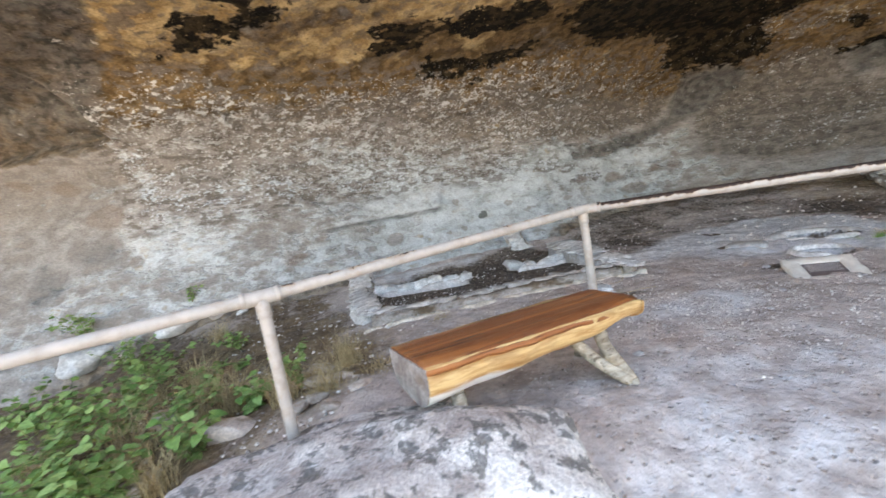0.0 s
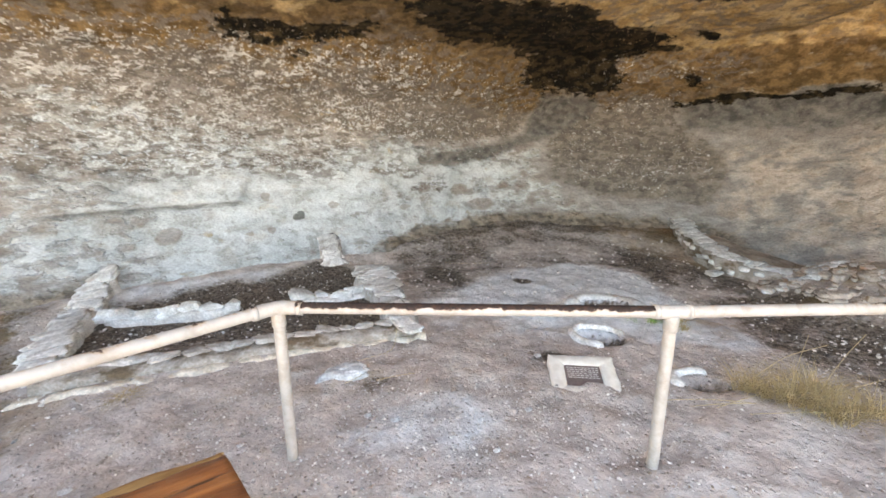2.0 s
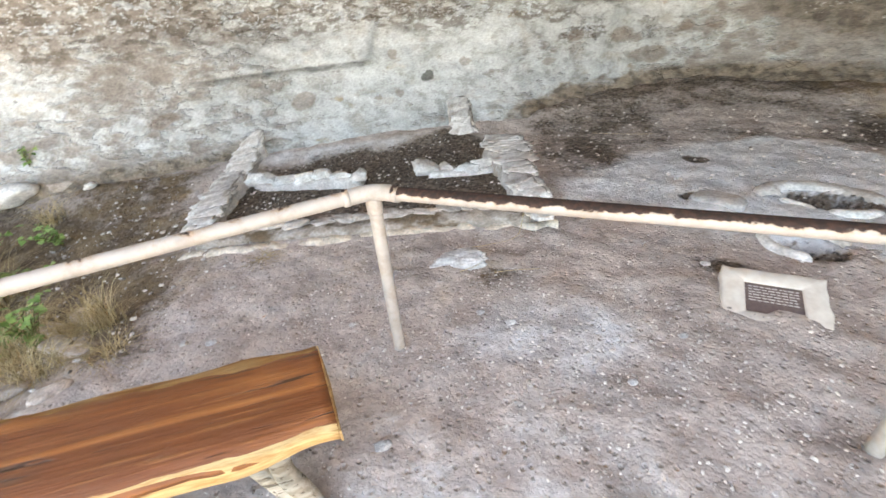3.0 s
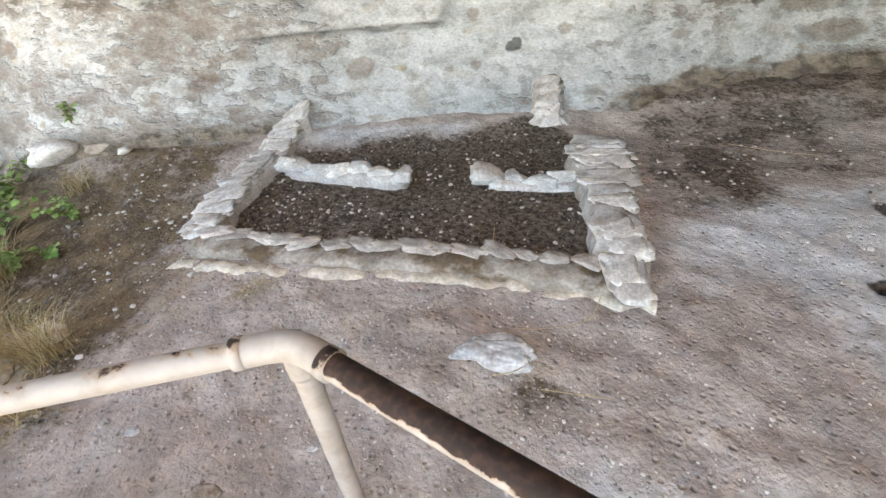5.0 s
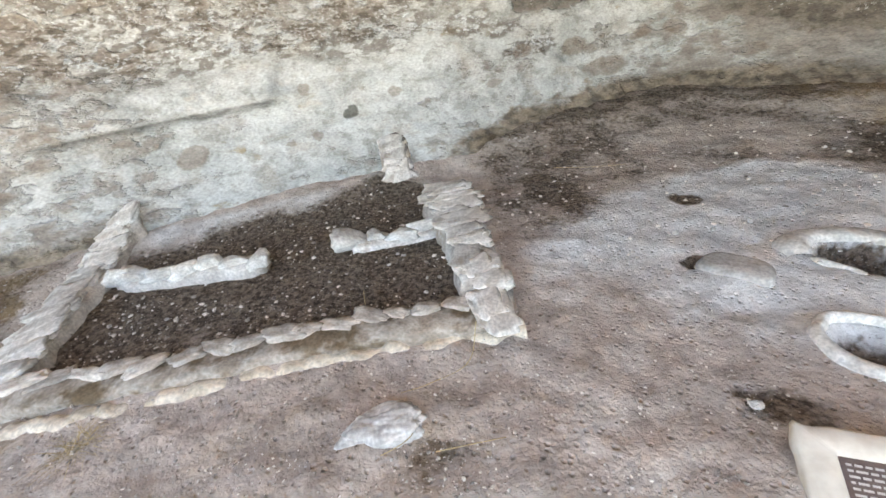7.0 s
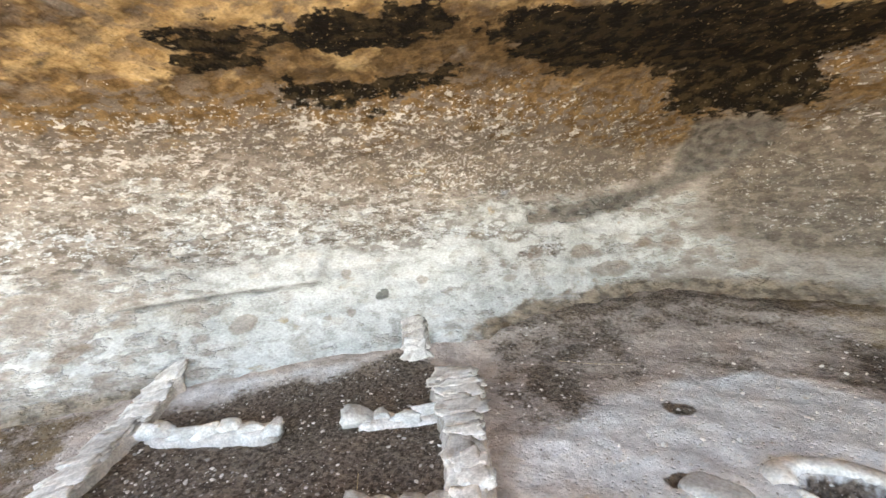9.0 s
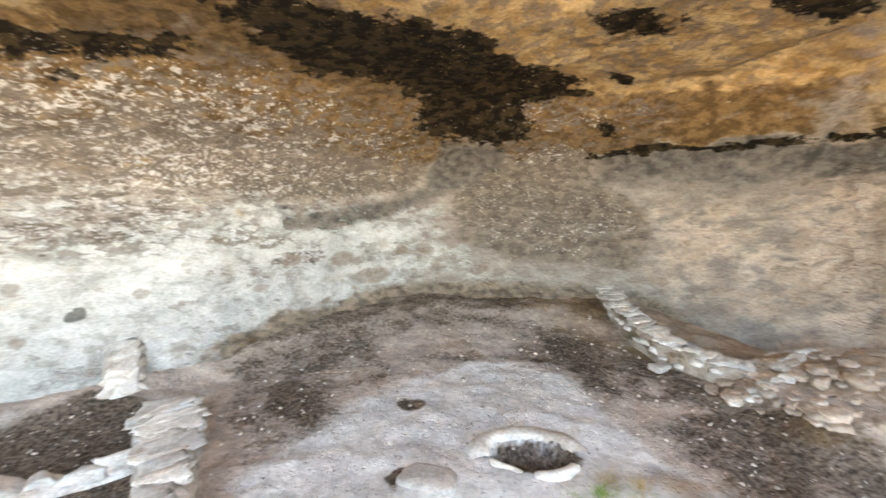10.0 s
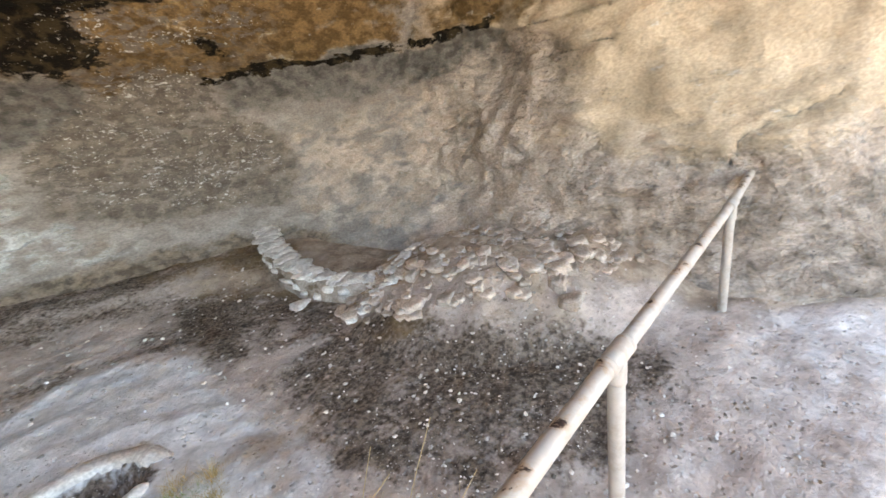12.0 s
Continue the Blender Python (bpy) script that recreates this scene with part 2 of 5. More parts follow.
def boulder_material():
    n = Nodes("mottled_boulder_rock")
    big, mid, fine = n.noise(2.2, 5, 0.6, None, 0.4), n.noise(11, 5, 0.65, None, 0.3), n.noise(70, 4)
    colour = n.mix(n.step(mid, 0.38, 0.62), (0.36, 0.31, 0.28), (0.54, 0.49, 0.45))
    colour = n.mix(n.step(big, 0.47, 0.57, 0, 0.9), colour, (0.70, 0.66, 0.61))
    colour = n.mix(n.step(n.noise(13, 5, 0.65, n.stretch((1, 1, 1), (3, 3, 3)), 0.3), 0.51, 0.58, 0, 0.8), colour, (0.13, 0.125, 0.115))
    colour = n.shade(colour, fine, 0.2)
    return n.done(colour, 0.93, n.bump(fine, 0.006, 0.8, n.bump(mid, 0.03, 0.9)), gloss=0.15)


def paint_material():
    """Cream paint on steel pipe, worn to brown rust where the attribute says."""
    n = Nodes("cream_paint_rusting")
    mid, fine = n.noise(11, 5, 0.7, None, 0.3), n.noise(60, 4)
    worn = n.step(n.calc("ADD", n.attr("rust"), n.calc("MULTIPLY", n.calc("SUBTRACT", mid, 0.5), 1.3)), 0.52, 0.60)
    paint = n.mix(n.step(mid, 0.4, 0.7), (0.45, 0.405, 0.36), (0.37, 0.31, 0.255))
    rim = n.step(n.calc("ADD", n.attr("rust"), n.calc("MULTIPLY", n.calc("SUBTRACT", mid, 0.5), 1.3)), 0.40, 0.55, 0, 0.55)
    paint = n.mix(rim, paint, (0.42, 0.27, 0.16))
    colour = n.mix(worn, paint, n.mix(n.step(fine, 0.4, 0.65), (0.022, 0.012, 0.009), (0.055, 0.026, 0.017)))
    colour = n.shade(colour, n.noise(28, 4), 0.06)
    return n.done(colour, n.step(worn, 0, 1, 0.45, 0.8), n.bump(n.calc("SUBTRACT", n.calc("MULTIPLY", fine, 0.15), worn), 0.0015, 0.7), gloss=0.4)


def plank_material():
    """Oiled orange plank: long streaks, dark checks, worn brown patches and a paler worn arris."""
    n = Nodes("oiled_orange_wood")
    fibre = n.noise(2.0, 7, 0.68, n.stretch((1.1, 26, 26)), 0.3)
    ring = n.noise(1.2, 4, 0.55, n.stretch((0.55, 7, 7), (1, 3, 2)), 0.8)
    patch = n.noise(3.2, 5, 0.6, n.stretch((0.8, 2.2, 2.2), (4, 2, 2)), 0.4)
    colour = n.mix(n.step(ring, 0.34, 0.64), (0.20, 0.062, 0.020), (0.44, 0.160, 0.046))
    colour = n.mix(n.step(fibre, 0.52, 0.70, 0, 0.6), colour, (0.52, 0.23, 0.080))
    colour = n.mix(n.step(fibre, 0.47, 0.33, 0, 0.4), colour, (0.11, 0.036, 0.014))
    colour = n.mix(n.step(patch, 0.54, 0.66, 0, 0.55), colour, (0.20, 0.105, 0.055))
    check = n.step(n.noise(2.6, 5, 0.6, n.stretch((0.6, 17, 17), (7, 1, 4)), 0.4), 0.60, 0.645, 0, 0.85)
    colour = n.mix(check, colour, (0.035, 0.016, 0.008))
    return n.done(colour, n.step(patch, 0.4, 0.6, 0.42, 0.62), n.bump(n.calc("SUBTRACT", fibre, check), 0.008, 0.8), gloss=0.4)


def wood_material(name, dark, light, grain=(1.5, 22, 22), gloss=0.35, rough=0.5):
    n = Nodes(name)
    fibre = n.noise(2.2, 6, 0.65, n.stretch(grain), 0.4)
    ring = n.noise(1.1, 3, 0.5, n.stretch((0.7, 9, 9), (1, 3, 2)), 0.6)
    colour = n.mix(n.step(fibre, 0.34, 0.66), dark, light)
    colour = n.shade(colour, ring, 0.28)
    colour = n.shade(colour, n.noise(5, 4, 0.6, n.stretch((1, 1.6, 1.6), (2, 2, 2))), 0.22)
    crack = n.step(n.noise(3, 5, 0.6, n.stretch((0.8, 20, 20), (7, 1, 4)), 0.3), 0.59, 0.65, 0, 0.7)
    colour = n.mix(crack, colour, (0.05, 0.025, 0.012))
    return n.done(colour, rough, n.bump(n.calc("SUBTRACT", fibre, crack), 0.006, 0.7), gloss=gloss)


def sapwood_material():
    """Pale debarked log, weathering to grey where the attribute says."""
    n = Nodes("pale_live_edge_wood")
    fibre = n.noise(2.2, 6, 0.65, n.stretch((2, 16, 16)), 0.4)
    colour = n.mix(n.step(fibre, 0.34, 0.66), (0.40, 0.20, 0.065), (0.68, 0.46, 0.21))
    colour = n.mix(n.step(n.noise(3.5, 4, 0.6, n.stretch((1, 3, 3), (5, 1, 2))), 0.52, 0.66, 0, 0.45), colour, (0.30, 0.15, 0.06))
    bare = n.step(n.calc("ADD", n.attr("bare"), n.calc("MULTIPLY", n.calc("SUBTRACT", fibre, 0.5), 0.8)), 0.35, 0.65)
    colour = n.mix(bare, colour, n.mix(fibre, (0.50, 0.47, 0.43), (0.72, 0.70, 0.67)))
    return n.done(colour, 0.6, n.bump(fibre, 0.006, 0.7), gloss=0.3)


def plain_material(name, a, b, rough=0.8, scale=14, relief=0.004, gloss=0.3):
    n = Nodes(name)
    k = n.noise(scale, 5, 0.6)
    colour = n.mix(n.step(k, 0.3, 0.7), a, b)
    colour = n.mix(1.0, colour, n.grey(n.step(n.random(), 0, 1, 0.85, 1.1)), "MULTIPLY")
    return n.done(colour, rough, n.bump(k, relief, 0.6), gloss=gloss)


def leaf_material(name, a, b):
    n = Nodes(name)
    isle = n.tree.nodes.new("ShaderNodeNewGeometry").outputs["Random Per Island"]
    colour = n.mix(isle, a, b)
    colour = n.shade(colour, n.noise(50, 3), 0.2)
    n.put(n.bsdf.inputs["Transmission Weight"], 0.0)
    n.put(n.bsdf.inputs["Subsurface Weight"], 0.0)
    return n.done(colour, 0.6, None, gloss=0.25)


ROCK, GROUND = rock_material(), ground_material()
PALE_STONE = stone_material("pale_limewashed_stone", (0.56, 0.53, 0.49), (0.76, 0.735, 0.70), (0.40, 0.335, 0.275))
PLASTER = stone_material("pale_mud_plaster", (0.52, 0.475, 0.435), (0.68, 0.64, 0.60), (0.36, 0.29, 0.22))
MORTAR = stone_material("mud_mortar", (0.29, 0.24, 0.195), (0.47, 0.415, 0.365), (0.13, 0.085, 0.045), 0.85, 0.48)
MUD_STONE = stone_material("mud_coated_stone", (0.40, 0.35, 0.305), (0.60, 0.545, 0.495), (0.26, 0.19, 0.13))
CREAM_MUD = stone_material("cream_mud", (0.50, 0.43, 0.34), (0.68, 0.60, 0.50), (0.40, 0.31, 0.22))
BUFF_STONE = stone_material("buff_sandstone", (0.47, 0.39, 0.325), (0.66, 0.575, 0.50))
WHITE_STONE = stone_material("white_worn_stone", (0.48, 0.47, 0.46), (0.68, 0.67, 0.66), (0.36, 0.32, 0.28))
BROWN_STONE = stone_material("brown_stained_stone", (0.25, 0.19, 0.145), (0.42, 0.35, 0.285))
BOULDER_ROCK = boulder_material()
DARK_MORTAR = stone_material("dark_earth_mortar", (0.13, 0.105, 0.08), (0.24, 0.20, 0.16), (0.09, 0.07, 0.05))
GREY_STONE = stone_material("grey_slab_stone", (0.36, 0.34, 0.32), (0.50, 0.475, 0.45), (0.42, 0.36, 0.30))
PAINT = paint_material()
PLANK = plank_material()
SAPWOOD = sapwood_material()
BARE_LOG = wood_material("weathered_branch_wood", (0.30, 0.24, 0.17), (0.52, 0.45, 0.35), (2, 18, 18), 0.2, 0.8)
GREEN = leaf_material("weed_leaf", (0.13, 0.24, 0.055), (0.33, 0.45, 0.15))
STRAW = leaf_material("dry_grass", (0.36, 0.26, 0.12), (0.58, 0.46, 0.26))
STEM = leaf_material("weed_stem", (0.16, 0.15, 0.06), (0.26, 0.22, 0.10))
CREAM = plain_material("cream_cast_frame", (0.58, 0.52, 0.45), (0.68, 0.63, 0.56), 0.7, 16, 0.003)
PLAQUE = plain_material("brown_plaque", (0.13, 0.09, 0.085), (0.17, 0.125, 0.115), 0.3, 30, 0.001, 0.5)
LETTER = plain_material("pale_lettering", (0.50, 0.47, 0.45), (0.58, 0.55, 0.52), 0.5, 40, 0.001)
END_GRAIN = stone_material("grey_sawn_log_end", (0.21, 0.18, 0.165), (0.34, 0.31, 0.285), (0.18, 0.12, 0.085))
# ---- the lie of the land: plan of the alcove, wall profile, ground ----
PLAN = [(-13.0, -4.0), (-11.0, 0.5), (-8.5, 2.9), (-6.4, 3.75), (-5.0, 4.0), (-4.15, 4.25), (-3.45, 4.8), (-2.55, 5.75), (-1.3, 6.7), (0.0, 7.45), (1.2, 8.2), (2.4, 8.8),
        (3.6, 8.75), (4.8, 8.25), (5.65, 7.5), (6.2, 6.5), (6.45, 5.4), (6.55, 4.2), (6.72, 3.1), (7.0, 2.42), (7.45, 2.04), (8.1, 1.98), (10.0, 2.7)]


def spline(points, step):
    """Catmull-Rom curve through the points, resampled at even steps."""
    p = np.array(points, float)
    p = np.vstack([2 * p[0] - p[1], p, 2 * p[-1] - p[-2]])
    out = []
    for i in range(1, len(p) - 2):
        for k in np.linspace(0, 1, 40, endpoint=False):
            a, b, c, d = p[i - 1], p[i], p[i + 1], p[i + 2]
            out.append(0.5 * (2 * b + (c - a) * k + (2 * a - 5 * b + 4 * c - d) * k * k + (3 * b - a - 3 * c + d) * k ** 3))
    out.append(p[-2])
    out = np.array(out)
    run = np.concatenate([[0], np.cumsum(np.linalg.norm(np.diff(out, axis=0), axis=1))])
    at = np.arange(0, run[-1], step)
    return np.stack([np.interp(at, run, out[:, k]) for k in range(out.shape[1])], 1)


CURVE = spline(PLAN, 0.04)
TANGENT = np.gradient(CURVE, axis=0)
TANGENT /= np.linalg.norm(TANGENT, axis=1)[:, None]
INWARD = np.stack([TANGENT[:, 1], -TANGENT[:, 0]], 1)


def base_inset(x, y):
    """How far the foot of the wall stands in front of its deepest line."""
    return np.interp(x, [-4, -2.5, -1.5, -0.4, 0.6, 1.6, 3.0, 4.4, 5.6, 6.3, 6.95, 7.45, 8.2], [0.7, 0.8, 0.8, 1.0, 0.75, 0.7, 1.3, 1.35, 1.0, 0.9, 0.8, 0.1, -0.4])


def inset(x, y, z):
    """The wall's surface, in metres in front of its deepest line, at height z."""
    low = base_inset(x, y) * np.interp(z, [0.1, 0.5, 0.8, 1.05, 1.5, 2.0, 2.3], [1.3, 1.0, 0.7, 0.5, 0.28, 0.06, 0.0])
    back = np.interp(z, [2.3, 2.6, 2.9, 3.1, 3.25, 3.35, 3.42, 3.46], [0.0, 0.2, 0.58, 0.8, 1.0, 1.4, 1.9, 2.2])
    side = np.interp(z, [2.3, 2.9, 3.3, 3.6, 3.8, 3.92, 4.0, 4.05], [0.0, 0.02, 0.12, 0.4, 0.8, 1.2, 1.7, 2.2])
    k = np.clip((x - 5.3) / 1.0, 0, 1) * np.clip((7.6 - y) / 1.2, 0, 1)
    return low + back * (1 - k) + side * k


def from_wall(x, y):
    """Metres in front of the wall's deepest line (positive inside), and the curve's nearest index."""
    x, y = np.atleast_1d(x).astype(float), np.atleast_1d(y).astype(float)
    d, n = np.empty(len(x)), np.empty(len(x), int)
    for i in range(0, len(x), 4000):
        vx, vy = x[i:i + 4000, None] - CURVE[None, :, 0], y[i:i + 4000, None] - CURVE[None, :, 1]
        q = np.argmin(vx * vx + vy * vy, 1)
        r = np.arange(len(q))
        n[i:i + 4000] = q
        d[i:i + 4000] = np.hypot(vx[r, q], vy[r, q]) * np.sign(vx[r, q] * INWARD[q, 0] + vy[r, q] * INWARD[q, 1] + 1e-9)
    return d, n


def smooth(a, b, v):
    k = np.clip((v - a) / (b - a), 0, 1)
    return k * k * (3 - 2 * k)


def oval(x, y, cx, cy, rx, ry, turn=0.0):
    """1 in the middle of an ellipse, 0 on its rim, negative outside."""
    c, s = math.cos(math.radians(turn)), math.sin(math.radians(turn))
    u, v = (x - cx) * c + (y - cy) * s, -(x - cx) * s + (y - cy) * c
    return 1 - np.sqrt((u / rx) ** 2 + (v / ry) ** 2)


ROOM = [(-1.55, 3.38), (0.6, 4.15), (0.05, 5.85), (-0.55, 6.05), (-2.35, 4.95), (-2.06, 4.0)]


def in_room(x, y):
    """Metres inside the small room's floor; negative outside."""
    d = np.full(np.shape(x), 9.0)
    for (ax, ay), (bx, by) in zip(ROOM, ROOM[1:] + ROOM[:1]):
        n = math.hypot(bx - ax, by - ay)
        d = np.minimum(d, ((bx - ax) * (y - ay) - (by - ay) * (x - ax)) / n)
    return d


def ground(x, y):
    """Height of the ground."""
    x, y = np.asarray(x, float), np.asarray(y, float)
    z = 0.44 + 0.0 * x
    z = z + 0.16 * smooth(6.0, 8.3, y + 0.25 * np.maximum(x - 3, 0)) * smooth(-1, 1, x)
    z = z - 0.40 * smooth(1.75, -0.1, y + 0.15 * x)                       # the way up to the alcove
    z = z - 0.28 * smooth(-1.0, -2.6, x) * smooth(3.9, 2.2, y)            # weeds on the bank outside the rail
    z = z - 0.25 * smooth(-3.0, -5.5, x) * smooth(4.0, 3.0, y)
    z = z + 0.30 * np.clip(oval(x, y, 5.55, 4.35, 1.5, 1.25, -30) * 1.9, 0, 1) ** 0.8   # rubble slope
    z = z + 1.7 * smooth(6.6, 10.5, x) * smooth(6.0, 1.6, y) + 0.06 * smooth(5.2, 6.6, x) + 0.45 * smooth(6.1, 7.4, x) * smooth(0.6, 2.0, y)
    z = z - 0.025 * smooth(-0.03, 0.35, in_room(x, y))
    for cx, cy, rx, ry, a, deep in ((2.55, 4.70, 0.27, 0.17, -20, 0.17), (2.23, 4.03, 0.20, 0.15, -30, 0.12), (2.68, 3.36, 0.18, 0.11, -10, 0.12), (1.67, 3.75, 0.06, 0.035, -20, 0.06), (1.75, 4.66, 0.09, 0.06, 30, 0.04)):
        z = z - deep * smooth(0.0, 0.45, oval(x, y, cx, cy, rx, ry, a))
    far = np.hypot(x - 1, y - 3)
    close = (np.abs(x - 1.0) < 6) & (np.abs(y - 5) < 4.5)
    if np.any(close):
        fx, fy = np.atleast_1d(x)[np.atleast_1d(close)], np.atleast_1d(y)[np.atleast_1d(close)]
        fillet = np.zeros(np.atleast_1d(x).shape)
        fillet[np.atleast_1d(close)] = 0.10 * smooth(0.55, -0.05, from_wall(fx, fy)[0] - base_inset(fx, fy)) * smooth(5.6, 4.8, fx)
        z = z + fillet.reshape(np.shape(z))
    return z - 0.02 * np.maximum(far - 14, 0) * (far < 1e9) * np.exp(-np.maximum(far - 14, 0) / 60)


# ---- mesh helpers ----
def mesh_object(name, verts, faces, material, parent=None, label="", smooth_faces=True, values=None):
    """One mesh object from arrays, with named float values per vertex."""
    me = bpy.data.meshes.new(name)
    me.from_pydata([tuple(v) for v in verts], [], [tuple(f) for f in faces])
    me.materials.append(material)
    me.polygons.foreach_set("use_smooth", [smooth_faces] * len(me.polygons))
    for key, v in (values or {}).items():
        me.attributes.new(key, "FLOAT", "POINT").data.foreach_set("value", np.asarray(v, np.float32))
    me.update()
    ob = new(name, me)
    if parent:
        ob.parent = parent
    if label:
        tagged(ob, label)
    return ob


def grid_faces(rows, cols):
    i = np.arange((rows - 1) * cols).reshape(rows - 1, cols)[:, :-1].ravel()
    return np.column_stack([i, i + 1, i + cols + 1, i + cols])


def rough(p, scale, octaves=4):
    """Fractal noise about -1 to 1 at each point."""
    return np.array([noise.fractal(Vector(q) * scale, 0.9, 2.1, octaves) for q in p])


def warp(p, scale, amount):
    """Wandering offsets that make outlines ragged."""
    q = p * np.array([1, 1, 1.6])
    return amount * np.column_stack([rough(q + k * 17.3, scale, 3) for k in range(3)])


def tube(path, radii, sides=14, cap=True):
    """Verts and faces of a round bar along a path."""
    path = np.asarray(path, float)
    t = np.gradient(path, axis=0)
    t /= np.linalg.norm(t, axis=1)[:, None]
    side = np.cross(t[0], (0.3, 0.2, 1) if abs(t[0][2]) < 0.9 else (1, 0, 0.1))
    verts, faces = [], []
    for i, (p, d) in enumerate(zip(path, t)):
        side = side - d * (side @ d)
        side /= np.linalg.norm(side)
        up = np.cross(d, side)
        for k in range(sides):
            a = 2 * math.pi * k / sides
            verts.append(p + radii[i] * (math.cos(a) * side + math.sin(a) * up))
    for i in range(len(path) - 1):
        for k in range(sides):
            a, b = i * sides + k, i * sides + (k + 1) % sides
            faces.append((a, b, b + sides, a + sides))
    if cap:
        faces += [tuple(range(sides))[::-1], tuple(len(verts) - sides + k for k in range(sides))]
    return np.array(verts), faces


def stone_mesh(name, seed, size, material, angular=0.35, subdivisions=2, boxy=0.8):
    """A worn, uneven stone: a ball cut by random planes and roughened."""
    rng = random.Random(seed)
    bm = bmesh.new()
    bmesh.ops.create_icosphere(bm, subdivisions=subdivisions, radius=1)
    planes = [(Vector((rng.gauss(0, 1), rng.gauss(0, 1), rng.gauss(0, 1))).normalized(), rng.uniform(0.55, 0.85)) for _ in range(7)]
    for v in bm.verts:
        p = Vector([math.copysign(abs(c) ** boxy, c) for c in v.co])
        for d, h in planes:
            over = p.dot(d) - h
            if over > 0:
                p -= d * over * 0.85
        p *= 1 + angular * 0.4 * noise.fractal(p * 1.6 + Vector((seed * 3.7, 0, 0)), 0.9, 2.0, 3)
        v.co = Vector((p.x * size[0], p.y * size[1], p.z * size[2])) * 0.5
    me = bpy.data.meshes.new(name)
    bm.to_mesh(me)
    bm.free()
    me.materials.append(material)
    me.polygons.foreach_set("use_smooth", [True] * len(me.polygons))
    return me


def lay(name, me, m, parent=None):
    ob = new(name, me)
    if parent:
        ob.parent = parent
    ob.matrix_basis = m
    return ob


def at_ground(x, y):
    return float(ground(np.array([x]), np.array([y]))[0])


def wall_height(x, y):
    """Height of the ground or of the wall's sloping foot, whichever is higher."""
    d, n = from_wall(np.array([x]), np.array([y]))
    q = CURVE[n[0]]
    zs = np.arange(0.2, 2.0, 0.02)
    on = inset(np.full(len(zs), q[0]), np.full(len(zs), q[1]), zs)
    above = zs[on >= d[0]]
    return max(at_ground(x, y), float(above.max()) if len(above) else 0.0)


# ---- alcove: wall, roof, ground, cliff ----
def ellipsoid(p, centre, radii, turn=0):
    c, s = math.cos(radians(turn)), math.sin(radians(turn))
    dx, dy, dz = p[:, 0] - centre[0], p[:, 1] - centre[1], p[:, 2] - centre[2]
    return np.clip(1 - np.sqrt(((dx * c + dy * s) / radii[0]) ** 2 + ((dy * c - dx * s) / radii[1]) ** 2 + (dz / radii[2]) ** 2), -1, 1)


def stain(x, y, outline):
    """Metres inside an outline in the plane; negative outside."""
    near, inside = np.full(np.shape(x), 1e9), np.zeros(np.shape(x), bool)
    for (ax, ay), (bx, by) in zip(outline, outline[1:] + outline[:1]):
        k = np.clip(((x - ax) * (bx - ax) + (y - ay) * (by - ay)) / ((bx - ax) ** 2 + (by - ay) ** 2), 0, 1)
        near = np.minimum(near, (x - ax - k * (bx - ax)) ** 2 + (y - ay - k * (by - ay)) ** 2)
        if ay != by:
            inside ^= ((ay > y) != (by > y)) & (x < (bx - ax) * (y - ay) / (by - ay) + ax)
    return np.sqrt(near) * np.where(inside, 1, -1)


# soot on the roof, in plan
SOOT_SHEET = [(0.50, 5.59), (1.07, 5.68), (1.68, 5.96), (2.78, 6.33), (3.14, 6.78), (4.05, 7.05), (4.0, 7.43), (3.66, 7.80), (3.80, 8.14),
              (3.47, 8.36), (3.0, 8.38), (2.39, 8.20), (2.27, 7.81), (1.95, 7.30), (1.15, 6.88), (0.76, 6.40)]
SOOT_LEFT = [(-0.94, 4.98), (-0.54, 4.93), (-0.03, 5.05), (0.4, 5.18), (0.36, 5.65), (-0.11, 5.58), (-0.66, 5.43)]
SOOT_STRIP = [(-1.17, 5.45), (-0.96, 5.76), (-0.51, 6.03), (0.14, 6.06), (0.30, 6.25), (-0.03, 6.35), (-0.79, 6.12), (-1.33, 5.66)]
SOOT_BANK = [(-3.40, 3.54), (-2.84, 3.24), (-2.49, 3.38), (-2.07, 3.52), (-2.15, 3.80), (-2.55, 3.75), (-2.97, 3.60)]
SOOT_SMALL = [((-1.25, 4.82), (0.26, 0.17), 35), ((-1.45, 5.05), (0.24, 0.10), 30), ((-2.20, 3.13), (0.18, 0.16), 20), ((-1.0, 3.92), (0.34, 0.20), 30), ((3.93, 5.86), (0.28, 0.12), -10),
              ((4.83, 5.07), (0.26, 0.17), 15), ((4.45, 6.86), (0.14, 0.05), 20), ((4.2, 7.35), (0.10, 0.07), 0), ((4.75, 7.62), (0.09, 0.07), 0), ((0.3, 4.25), (0.5, 0.14), 12), ((2.5, 5.12), (0.55, 0.12), 5)]
